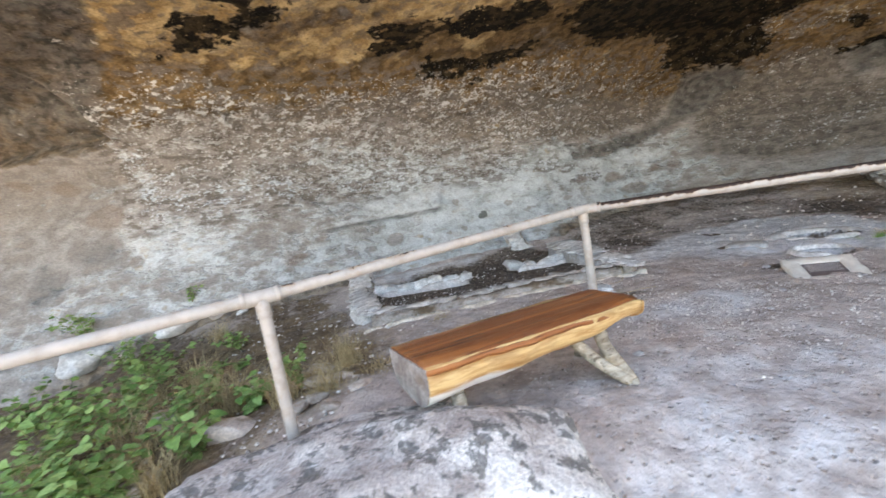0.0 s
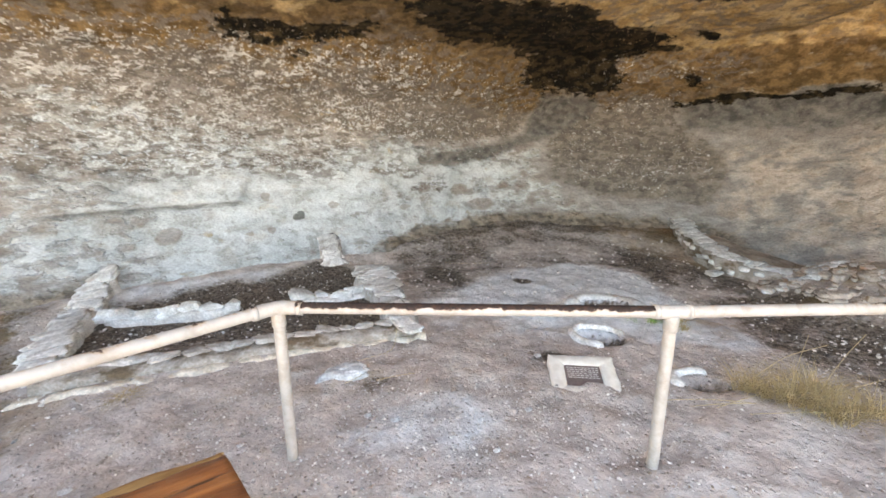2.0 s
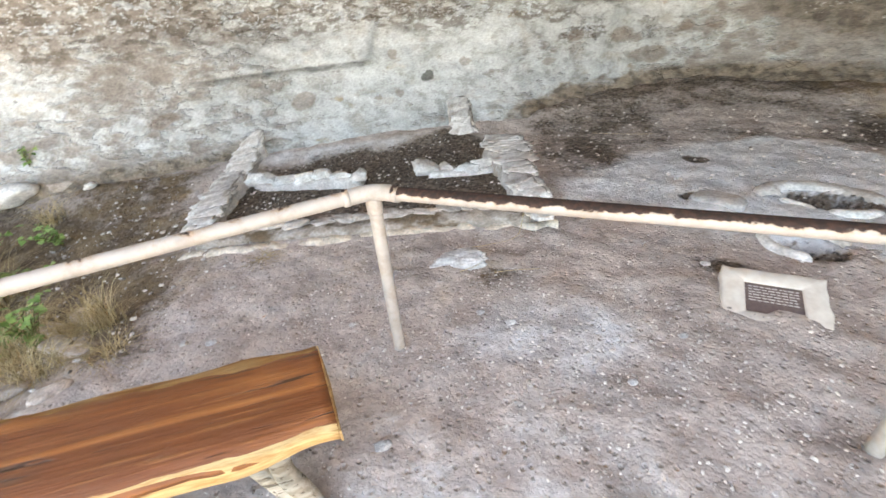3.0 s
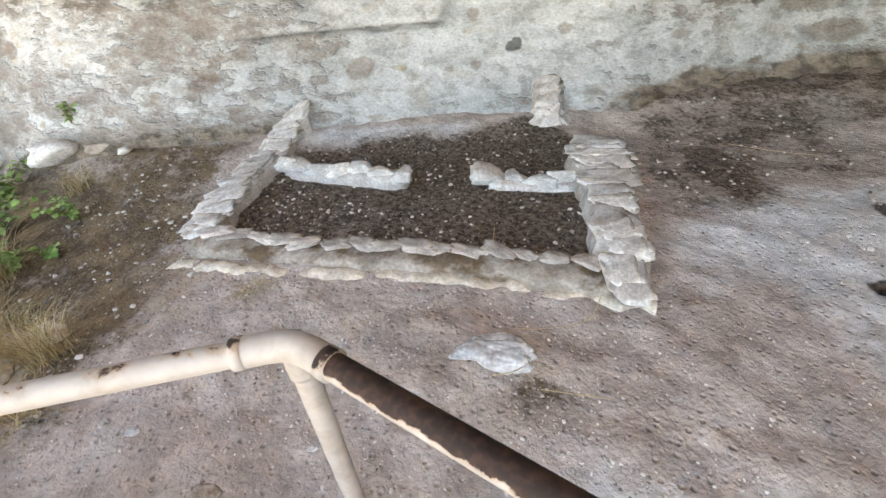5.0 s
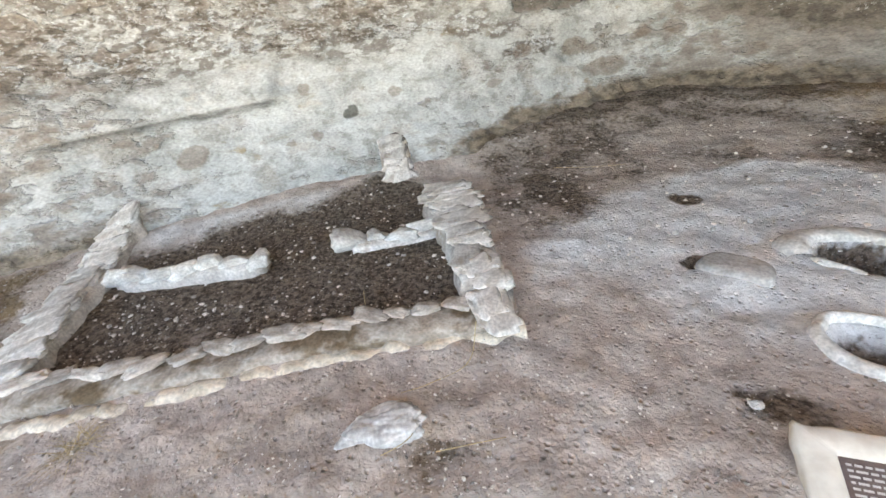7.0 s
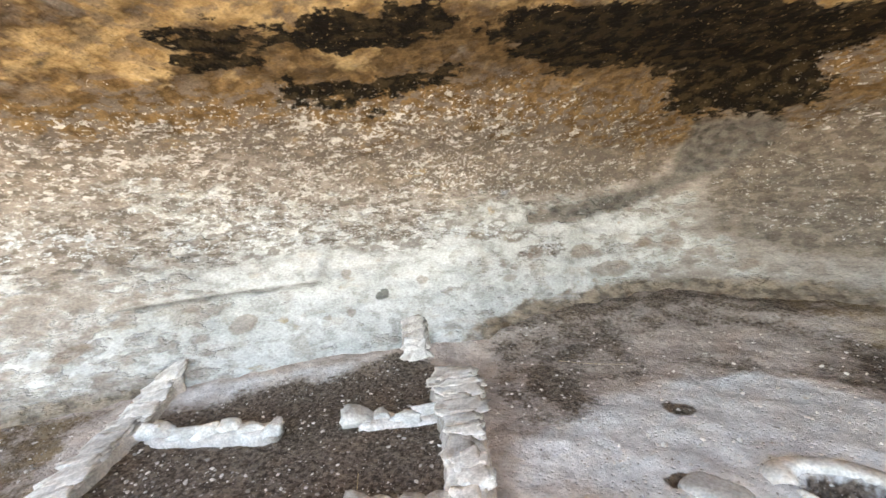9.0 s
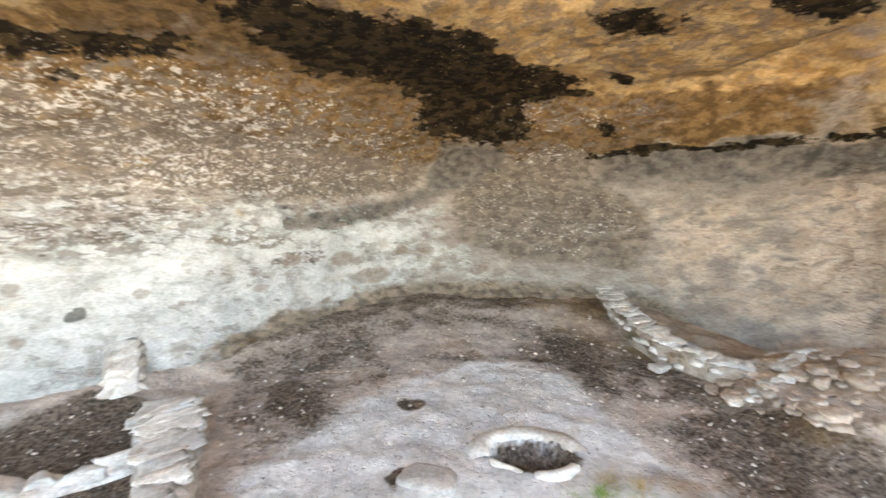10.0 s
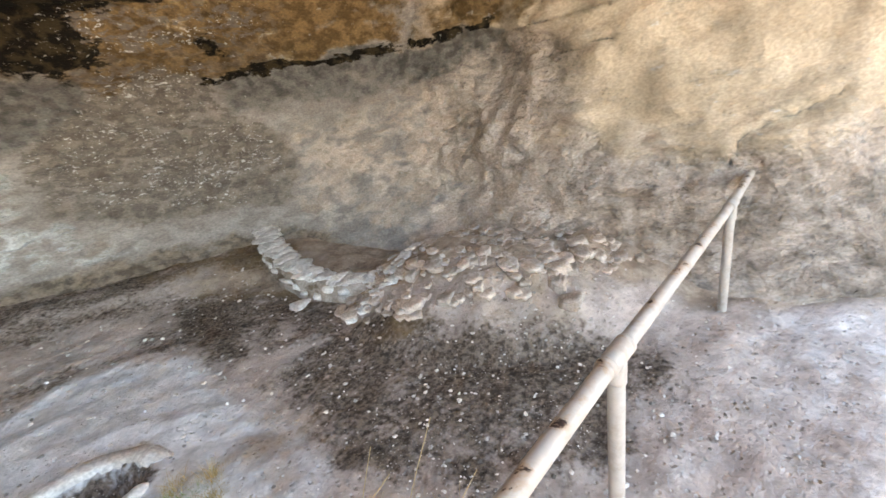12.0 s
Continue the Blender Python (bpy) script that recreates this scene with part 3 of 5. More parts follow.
# the smoked streak that falls from the soot, and the flaking brown patch beside it, in x and z
STREAK = [(2.75, 2.78), (3.60, 2.72), (3.52, 2.45), (2.95, 2.14), (2.0, 1.86), (1.33, 1.68), (0.55, 1.68), (0.60, 1.80), (1.64, 1.92), (2.45, 2.16)]
PATCH = [(2.91, 2.06), (3.60, 2.55), (3.80, 2.80), (4.70, 2.78), (4.95, 2.21), (5.36, 1.87), (5.35, 1.40), (5.06, 1.01), (3.73, 1.10), (2.81, 1.36)]
SPOTS = [((-2.10, 5.56, 0.97), 0.14, 0.09), ((2.38, 8.39, 1.28), 0.16, 0.13), ((2.03, 8.34, 1.29), 0.14, 0.11), ((1.24, 7.93, 1.26), 0.20, 0.12), ((-1.31, 6.33, 1.32), 0.08, 0.06), ((-0.52, 6.70, 1.16), 0.09, 0.06),
         ((1.58, 8.01, 1.0), 0.40, 0.13), ((-1.19, 6.18, 0.90), 0.06, 0.05), ((-1.40, 6.04, 0.89), 0.06, 0.05), ((0.68, 7.55, 1.30), 0.13, 0.09), ((-3.10, 4.53, 0.97), 0.14, 0.08), ((0.40, 7.30, 1.05), 0.10, 0.06),
         ((-5.60, 3.88, 2.33), 0.24, 0.13), ((-6.05, 3.73, 2.46), 0.14, 0.09), ((-5.1, 3.9, 1.9), 0.35, 0.2), ((-4.72, 3.85, 1.31), 0.16, 0.10), ((3.1, 8.2, 1.0), 0.25, 0.08), ((5.2, 7.0, 0.95), 0.18, 0.07)]


def wall_paint(p):
    """Where the rock is pale, brown-crusted, ochre, flaked, smoked or sooty."""
    near = p + warp(p, 3.0, 0.05)
    p = p + warp(p, 1.1, 0.14) + warp(p, 3.0, 0.06)
    x, y, z = p[:, 0], p[:, 1], p[:, 2]
    nx, ny, nz = near.T
    right = smooth(5.5, 6.3, x) * smooth(6.6, 5.2, y)
    back = (ny > 6.0) & (nz < 3.1)
    roof = np.interp(x, [-6, -3, -1, 0.5, 2, 3.8, 4.7, 6], [3.15, 3.22, 3.32, 3.38, 3.40, 3.25, 3.15, 3.15])
    brow = np.interp(x, [-6, -3, -2, 0, 1.5, 2.3, 3, 3.6, 4.7, 6], [2.75, 2.85, 2.9, 2.8, 2.62, 2.55, 2.65, 2.60, 2.62, 2.62])
    ochre = smooth(roof - 0.08, roof + 0.16, z) * (1 - 0.5 * right)
    edge = np.where(x > 3.4, 0.05, 0.28)
    rust = smooth(brow - edge, brow + edge, z) * (1 - right) * 0.95
    rust = np.maximum(rust, 0.85 * np.clip(2 * ellipsoid(near, (6.40, 5.15, 2.88), (0.5, 0.62, 0.32)), 0, 1))
    above = smooth(-0.05, 0.12, ny - np.interp(nz, [2.5, 3.1], [4.65, 4.0])) * right * smooth(2.50, 2.64, nz)
    ochre = np.maximum(ochre, 0.75 * above * smooth(2.8, 3.0, nz))
    rust = np.maximum(rust, 0.60 * above)
    streak = np.where(back, stain(nx, nz, STREAK), -1)
    patch = np.where((ny > 6.6) & (nz < 3.0), stain(nx, nz, PATCH), -1)
    brown = np.interp(x, [-4.5, -2.55, -1.84, -1.19, -0.42, 0.6, 1.34, 2.06, 2.47, 2.8], [2.85, 2.72, 2.6, 2.36, 2.16, 2.02, 2.02, 2.12, 2.45, 2.9])
    crust = 0.85 * smooth(brown - 0.06, brown + 0.10, nz) * smooth(3.0, 2.6, x)
    crust = np.maximum(crust, 0.45 * smooth(1.75, 2.2, z) * smooth(-0.2, -1.2, x))
    crust = np.maximum(crust, 0.78 * smooth(-0.12, 0.12, patch))
    crust = np.where(streak > 0, crust * 0.2, crust)
    top = np.interp(x, [-6, -4, -2.9, -1.7, -0.9, -0.3, 0.3, 1.0, 2.0, 2.65, 2.95, 3.3, 4.5, 6], [2.55, 2.55, 2.5, 2.3, 2.08, 2.05, 2.02, 1.95, 2.0, 2.05, 1.5, 1.05, 0.95, 0.6])
    pale = smooth(top + 0.22, top - 0.22, z) * np.interp(x, [-6, -3.6, -2.6, -1, 1.0, 2.2, 2.9, 4, 5.5], [0.34, 0.45, 0.78, 0.92, 0.82, 0.55, 0.34, 0.24, 0.0])
    pale = pale * np.where(streak > 0, 0.4, 1) * (1 - 0.35 * smooth(1.5, 1.9, z) * smooth(0.2, -0.6, x))
    bloom = 0.38 * smooth(2.3, 1.9, z) * smooth(1.0, 1.4, z) * smooth(-0.6, -1.8, x) * smooth(-4.9, -4.4, x) + 0.28 * np.clip(2 * ellipsoid(p, (-0.6, 6.8, 1.2), (1.4, 1.2, 0.6)), 0, 1)
    flake = smooth(1.40, 1.85, z) * smooth(3.45, 2.95, z) * np.interp(x, [-6, -4.9, -4.6, 0.2, 1.0, 2.2, 2.6, 3.0, 5.0, 5.5], [0.2, 0.3, 0.92, 0.92, 0.80, 0.66, 0.40, 0.68, 0.62, 0.0])
    flake = flake * np.where(back & (nz < brown) & (x > -0.3) & (patch < 0), 0.45, 1)
    for c, r in (((0.35, 7.4, 1.56), (0.42, 0.6, 0.10)), ((0.75, 7.58, 1.33), (0.34, 0.6, 0.13)), ((0.0, 7.24, 1.68), (0.5, 0.6, 0.10))):
        flake = np.maximum(flake, 0.95 * np.clip(3 * ellipsoid(near, c, r), 0, 1))
    flake = np.maximum(flake, 0.86 * smooth(0.0, 0.2, patch) * (0.7 + 0.5 * rough(near, 1.6, 2)))
    flake = np.maximum(flake, 0.42 * ochre)
    smoke_and_shade = 1.1 * smooth(2.66, 2.60, z) * smooth(1.7, 2.6, z) * smooth(4.5, 5.0, x) * smooth(4.3, 5.4, y)
    smoke_and_shade = np.maximum(smoke_and_shade, (0.9 + 0.3 * smooth(2.2, 2.6, nz)) * smooth(-0.14, 0.08, streak))
    # recess high on the left, coloured darker and browner than the wall around
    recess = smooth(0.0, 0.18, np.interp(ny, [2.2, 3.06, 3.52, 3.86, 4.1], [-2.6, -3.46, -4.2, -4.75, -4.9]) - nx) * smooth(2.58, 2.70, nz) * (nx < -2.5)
    smoke_and_shade = np.maximum(smoke_and_shade, 0.80 * recess)
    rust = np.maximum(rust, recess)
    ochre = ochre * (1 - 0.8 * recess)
    for c, r in (((-5.25, 3.7, 1.5), (0.5, 0.6, 0.3)), ((-5.9, 3.6, 1.2), (0.4, 0.6, 0.35)), ((-3.1, 5.0, 1.75), (0.5, 0.6, 0.14))):
        smoke_and_shade = np.maximum(smoke_and_shade, 0.6 * np.clip(2 * ellipsoid(p, c, r), 0, 1))
    bloom = np.maximum(bloom, 0.6 * smooth(0.22, 0.05, np.abs(x + 4.55)) * smooth(1.8, 2.1, z) * smooth(2.85, 2.7, z))
    smoke_and_shade = np.maximum(smoke_and_shade, 0.38 * smooth(2.4, 3.2, x) * smooth(5.6, 4.8, x) * smooth(0.9, 1.4, z) * smooth(3.1, 2.6, z) * (1 - right))
    smoke_and_shade = np.maximum(smoke_and_shade, 0.22 * right * smooth(4.4, 5.0, y) * smooth(1.2, 1.7, z) * smooth(2.6, 2.2, z))
    # soot: black sheets, broken up towards the way in
    torn = 0.08 * smooth(2.0, 0.6, nx) * (0.4 + rough(near, 2.6, 3))
    soot = np.max([stain(nx, ny, o) for o in (SOOT_SHEET, SOOT_LEFT, SOOT_STRIP, SOOT_BANK)], 0) * 1.8 - torn
    soot = np.max([soot] + [0.30 * oval(nx, ny, *c, *r, a) + 0.08 for c, r, a in SOOT_SMALL], 0) + 0.17
    soot = np.clip(np.where(nz < 2.66, -1, soot), -1, 0.55)
    rim = 2.64 + 0.03 * rough(near, 2.2, 3)
    line = smooth(rim - 0.13, rim - 0.03, nz) * smooth(rim + 0.03, rim, nz) * smooth(4.6, 4.8, nx) * smooth(4.9, 5.4, ny)
    soot = np.maximum(soot, np.where(line > 0.05, 0.36 * line - 0.06, -1))
    soot = np.maximum(soot, 0.5 * np.clip(ellipsoid(near, (6.36, 5.10, 2.93), (0.3, 0.13, 0.06)), -1, 1))
    # smoother upper side wall, with the warm light on it put into the colour
    warm = right * np.clip(smooth(1.15, 1.6, z) * smooth(4.9, 3.6, y) + smooth(2.2, 2.8, z), 0, 1)
    mark = np.clip(2.2 * ellipsoid(near, (-0.92, 6.43, 1.04), (0.11, 0.14, 0.10)), 0, 1)
    spot = np.max([np.clip(1.6 * ellipsoid(near, c, (a, 0.5, b)), 0, 1) for c, a, b in SPOTS], 0)
    rise = nz - ground(nx, ny)
    foot = smooth(0.30, 0.02, rise) * np.interp(nx, [-5, -3.4, -2.5, -2.25, -0.6, 0.0, 0.4, 5.0, 5.6], [0.8, 0.9, 0.9, 0.0, 0.0, 0.6, 1.0, 0.9, 0.0]) * (ny > 3)
    ring = 0.8 * np.clip(2 * ellipsoid(near, (0.40, 6.66, 0.56), (0.2, 0.3, 0.10)), 0, 1)
    return dict(ochre=ochre, rust=np.maximum(rust, ring), crust=crust * (1 - right) + 0.5 * right * smooth(1.3, 0.9, z) * smooth(4.6, 3.6, y), pale=pale * (1 - right), flake=flake * (1 - right), smoke_and_shade=smoke_and_shade, soot=soot, bloom=bloom, beige=np.maximum(right, 0.26 * smooth(4.9, 5.6, x) * smooth(2.3, 1.8, z) * smooth(0.4, 0.6, z)), mark=mark, warm=warm, spot=spot, foot=foot)


def roof_height(d):
    return np.interp(d, [1.0, 1.4, 1.9, 2.2, 2.9, 3.6, 4.6, 6.0, 12.0], [3.25, 3.35, 3.42, 3.46, 3.56, 3.80, 4.45, 5.6, 8.5])


LIP = 0.9


def build_wall():
    levels = np.concatenate([np.arange(-0.6, 0.4, 0.12), np.arange(0.4, 3.0, 0.035), np.arange(3.0, 3.34, 0.02), np.linspace(3.34, 4.06, 34)])
    rows, outs = [], []
    for z in levels:
        o = inset(CURVE[:, 0], CURVE[:, 1], z)
        rows.append(np.column_stack([CURVE + INWARD * o[:, None], np.full(len(CURVE), z)]))
        outs.append(np.column_stack([INWARD, np.full(len(CURVE), -0.35 if z > 2.5 else 0.15)]))
    p, out = np.concatenate(rows), np.concatenate(outs)
    k = np.clip((p[:, 0] - 5.3) / 1.0, 0, 1) * np.clip((7.6 - p[:, 1]) / 1.2, 0, 1)
    cap = roof_height(np.concatenate([inset(CURVE[:, 0], CURVE[:, 1], z) for z in levels]))
    p[:, 2] = np.where((p[:, 2] > 3.3) & (k < 0.02), np.minimum(p[:, 2], np.maximum(cap, 3.3)), p[:, 2])
    values = wall_paint(p)
    q = p * np.array([1, 1, 2.2])
    bumpy = 0.055 * rough(q, 0.8, 3) + 0.03 * rough(q, 3.0, 2) + values["beige"] * (0.17 * rough(p, 0.8, 3) + (1 - 0.75 * values["warm"]) * (0.10 * rough(p, 2.2, 2) + 0.09 * np.abs(rough(p, 4.5, 2))))
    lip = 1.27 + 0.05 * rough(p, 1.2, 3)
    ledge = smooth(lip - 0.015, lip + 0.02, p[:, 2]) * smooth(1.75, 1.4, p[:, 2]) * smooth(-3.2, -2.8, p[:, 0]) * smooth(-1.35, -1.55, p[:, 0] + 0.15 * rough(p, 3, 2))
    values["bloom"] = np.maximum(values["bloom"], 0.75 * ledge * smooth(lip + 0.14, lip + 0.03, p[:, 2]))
    # shadow below the ledge's lip, painted as a dark band in the rock colour
    values["smoke_and_shade"] = np.maximum(values["smoke_and_shade"], 0.8 * smooth(lip - 0.10, lip - 0.01, p[:, 2]) * smooth(lip + 0.02, lip, p[:, 2]) * smooth(-3.2, -2.8, p[:, 0]) * smooth(-1.35, -1.6, p[:, 0]))
    # joints and standing blocks on the side wall, as lines in y and z
    joint = np.zeros(len(p))
    for ay, az, by, bz in ((2.52, 2.34, 2.38, 2.85), (2.52, 2.34, 2.08, 2.02), (2.96, 1.38, 2.40, 1.66), (2.96, 1.38, 3.0, 1.16), (4.02, 3.06, 4.62, 2.53), (4.50, 2.19, 3.90, 2.22), (4.9, 1.55, 4.5, 1.30), (3.9, 1.05, 3.4, 0.98)):
        wy, wz = p[:, 1] + 0.04 * rough(p, 3.0, 3), p[:, 2] + 0.04 * rough(p + 5, 3.0, 3)
        k = np.clip(((wy - ay) * (by - ay) + (wz - az) * (bz - az)) / ((by - ay) ** 2 + (bz - az) ** 2), 0, 1)
        joint = np.maximum(joint, smooth(0.045, 0.0, np.hypot(wy - ay - k * (by - ay), wz - az - k * (bz - az))))
    joint *= values["beige"]
    values["mark"] = np.maximum(values["mark"], 0.62 * joint)
    block = values["beige"] * smooth(2.45, 2.35, p[:, 1] + 0.25 * (p[:, 2] - 2.3)) * smooth(2.1, 2.3, p[:, 2] + 0.6 * (2.5 - p[:, 1]))
    hollow = smooth(-4.5, -4.7, p[:, 0]) * smooth(2.66, 2.74, p[:, 2]) * smooth(3.5, 3.1, p[:, 2])
    p = p + out * (bumpy - 0.28 * hollow + 0.11 * ledge + 0.07 * block - 0.07 * joint)[:, None]
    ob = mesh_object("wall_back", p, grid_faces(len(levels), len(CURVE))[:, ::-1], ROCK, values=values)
    return tagged(ob, "curved sandstone back wall, chalky below and flaking above", "rock wall", kind="structure")


def build_ceiling():
    xs, ys = np.arange(-9.0, 9.0, 0.06), np.arange(LIP, 8.0, 0.06)
    gx, gy = np.meshgrid(xs, ys)
    d, _ = from_wall(gx.ravel(), gy.ravel())
    z = roof_height(d) + 0.012
    side = np.clip((gx.ravel() - 4.3) / 1.6, 0, 1) * np.clip((7.4 - gy.ravel()) / 1.2, 0, 1)
    z = z + 0.60 * side * side * np.clip((3.2 - d) / 1.4, 0, 1)
    p = np.column_stack([gx.ravel(), gy.ravel(), z])
    values = wall_paint(p)
    p[:, 2] += 0.06 * rough(p, 0.7, 3) + 0.025 * rough(p, 2.4, 2)
    faces = grid_faces(len(ys), len(xs))
    faces = faces[(d[faces] > 1.25).all(1)]
    used = np.unique(faces)
    back = np.zeros(len(p), int)
    back[used] = np.arange(len(used))
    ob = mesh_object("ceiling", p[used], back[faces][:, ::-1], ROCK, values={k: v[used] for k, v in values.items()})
    return tagged(ob, "low ochre sandstone roof with black soot patches", "rock ceiling", kind="structure")


def build_cliff():
    """The mass of rock above and behind the alcove, closed all round."""
    xs = np.concatenate([[-14.0], np.arange(-13.0, 14.0, 0.5), [15.0]])
    d, _ = from_wall(xs, np.full(len(xs), LIP))
    brow = np.maximum(roof_height(np.clip(d, 1.0, 12)), 3.4)
    p = []
    for x, z in zip(xs, brow):
        p += [(x, y, h) for y, h in spline([(LIP + 0.02, z - 0.02), (LIP - 0.3, z + 0.6), (LIP, z + 1.6), (LIP + 1.0, z + 2.6), (LIP + 4, 9.4), (8.0, 10.0), (12.0, 10.2), (13.5, 5.0), (13.8, -1.0)], 0.5)[:44]]
    n = len(p) // len(xs)
    p = np.array(p)
    push = rough(p, 0.25, 4) * smooth(0.1, 1.5, np.abs(p[:, 1] - LIP) + np.abs(p[:, 2] - brow.repeat(n)))
    p[:, 1] -= 0.5 * push
    p[:, 2] += 0.4 * push
    zero = np.zeros(len(p))
    ob = mesh_object("cliff", p, grid_faces(len(xs), n), ROCK, values=dict(beige=zero + 0.8, warm=zero + 0.7, soot=zero - 1))
    return tagged(ob, "buff sandstone cliff above the alcove", "cliff", kind="structure")


def axis(a, b, step, reach):
    grow = [step * 1.22 ** k for k in range(1, 60)]
    ends = np.cumsum(grow)
    ends = ends[ends < reach]
    return np.concatenate([a - ends[::-1], np.arange(a, b, step), b + ends])


# patches of the floor, in plan
GRAVEL = [(3.37, 4.92), (3.57, 4.32), (3.45, 4.22), (3.50, 3.72), (3.66, 3.30), (3.90, 2.95), (5.0, 2.88), (5.12, 3.23), (4.80, 3.58), (4.55, 4.05), (4.36, 4.85), (4.03, 5.04)]
BACK_SOIL = [(0.34, 6.61), (1.20, 7.40), (2.4, 7.55), (3.87, 6.85), (4.40, 6.0), (4.45, 5.2), (4.05, 5.0), (3.42, 5.2), (3.25, 6.0), (2.77, 6.2), (2.10, 6.12), (1.55, 5.70), (1.15, 5.35), (0.78, 4.76), (0.48, 5.49)]
GREY_BED = [(1.7, 6.35), (2.4, 6.45), (2.95, 6.3), (3.15, 6.6), (2.9, 7.0), (2.3, 7.1), (1.6, 6.9)]
DAMP = [(3.95, 6.75), (3.82, 6.12), (3.50, 5.2), (3.36, 5.2), (3.30, 5.95), (2.8, 6.12), (2.8, 6.22), (3.36, 6.2), (3.34, 6.9)]
BANK_SOIL = [(-3.72, 3.87), (-2.66, 4.54), (-2.36, 3.93), (-2.0, 3.55), (-1.75, 3.22), (-2.4, 3.0), (-3.2, 3.2)]
DUST = [(1.20, 5.29), (1.60, 5.62), (2.14, 6.04), (2.77, 6.09), (3.16, 5.80), (3.30, 5.28), (3.22, 4.60), (3.40, 4.30), (3.42, 3.8), (2.5, 3.95), (1.4, 4.30), (0.98, 4.5), (0.84, 4.76)]


def build_ground():
    xs, ys = axis(-3.2, 6.6, 0.034, 900), axis(0.4, 8.2, 0.034, 900)
    gx, gy = np.meshgrid(xs, ys)
    x, y = gx.ravel(), gy.ravel()
    p = np.column_stack([x, y, ground(x, y)])
    near = (np.abs(x - 1.5) < 8) & (np.abs(y - 4) < 8)
    lump = np.zeros(len(p))
    q = p[near].copy()
    q[:, 2] = 0
    still = smooth(-0.05, 0.05, -in_room(q[:, 0], q[:, 1]))
    lump[near] = 0.022 * rough(q, 1.6, 3) + (0.006 + 0.012 * still) * rough(q, 5, 2) + still * 0.008 * np.abs(rough(q, 3.2, 2))
    p[:, 2] += lump
    heap = np.clip(2.5 * oval(x, y, 5.3, 4.35, 1.4, 1.15, -30), 0, 1)
    p[near, 2] += heap[near] * (0.04 * rough(q, 3.5, 2) + 0.02 * np.abs(rough(q, 8, 1)))
    room = smooth(-0.08, 0.1, in_room(x, y))
    shift = np.zeros((len(p), 3))
    shift[near] = warp(q, 1.2, 0.10) + warp(q, 3.2, 0.06)
    x, y = x + shift[:, 0], y + shift[:, 1]
    d = np.full(len(p), 9.0)
    d[near] = from_wall(x[near], y[near])[0]
    d = d - base_inset(x, y)
    foot = smooth(0.45, 0.0, d) * near
    soil = room * (0.98 - 0.95 * smooth(0.45, 0.05, d) * smooth(-0.5, -1.1, x))
    soil = np.maximum(soil, 0.72 * foot * smooth(0.0, 0.6, x) * smooth(5.2, 4.4, x))
    soil = np.maximum(soil, 0.80 * smooth(-0.20, 0.14, stain(x, y, GRAVEL)))
    soil = np.maximum(soil, 0.56 * smooth(-0.30, 0.22, stain(x, y, BACK_SOIL)) * (1 - 0.6 * smooth(-0.1, 0.14, stain(x, y, GREY_BED))))
    soil = np.maximum(soil, 0.75 * smooth(-0.12, 0.08, stain(x, y, DAMP)))
    soil = np.maximum(soil, 0.72 * smooth(-0.20, 0.20, stain(x, y, BANK_SOIL)))
    soil = np.maximum(soil, 0.80 * np.clip(1.7 * oval(x, y, -1.50, 2.68, 0.75, 0.33, -32), 0, 1))
    soil = np.maximum(soil, 0.85 * np.clip(1.5 * oval(x, y, 0.95, 5.75, 0.45, 0.75, 25), 0, 1))
    soil = np.maximum(soil, 0.55 * np.clip(1.7 * oval(x, y, 0.62, 3.35, 0.22, 0.10, 20), 0, 1))
    for cx, cy, rx, ry, a in ((2.57, 4.68, 0.31, 0.20, -20), (2.25, 4.01, 0.20, 0.14, -30), (2.70, 3.35, 0.15, 0.09, -10), (1.66, 3.76, 0.065, 0.04, -20), (1.74, 4.66, 0.10, 0.07, 30)):
        soil = np.maximum(soil, 0.98 * np.clip(4.5 * oval(p[:, 0], p[:, 1], cx, cy, rx, ry, a), 0, 1))
    soil = np.maximum(soil, 0.6 * np.clip(2 * oval(x, y, 1.74, 3.70, 0.20, 0.10, -25), 0, 1))
    soil = np.maximum(soil, 1.1 * np.clip(2.5 * oval(x, y, 1.87, 5.47, 0.15, 0.12, 0), 0, 1))
    soil = np.maximum(soil, 0.85 * smooth(-1.2, -2.2, x) * smooth(4.0, 3.3, y) * smooth(0.6, 1.4, y))
    soft = np.interp(x, [1.0, 2.4], [0.42, 0.13])
    chalk = 1.1 * smooth(0, 1, (stain(x, y, DUST) + soft) / (1.7 * soft)) + 0.42 * smooth(2.7, 1.9, y) * smooth(-0.4, 0.5, x)
    chalk = np.maximum(chalk, 0.55 * np.clip(2 * oval(x, y, 0.85, 2.95, 0.55, 0.35, 30), 0, 1))
    chalk = np.maximum(chalk, 0.6 * smooth(4.6, 5.6, x) * smooth(2.9, 2.4, y)) * (1 - room)
    chalk = np.maximum(chalk, 0.9 * smooth(0.45, 0.05, d) * room * smooth(-0.6, -1.2, x))
    tan = 0.7 * np.clip(1.6 * oval(x, y, 5.3, 4.2, 1.3, 1.0, -40), 0, 1) + 0.75 * smooth(-0.7, -1.6, x) * smooth(3.8, 3.0, y)
    tan = np.maximum(tan, 0.42 * np.clip(1.5 * oval(x, y, 0.0, 3.2, 1.6, 0.75, 15), 0, 1))
    tan = np.maximum(tan, 0.6 * smooth(-0.1, 0.1, stain(x, y, BANK_SOIL)))
    tan = np.maximum(tan, 0.8 * np.clip(2 * oval(x, y, 4.35, 4.45, 0.30, 0.22, -40), 0, 1))
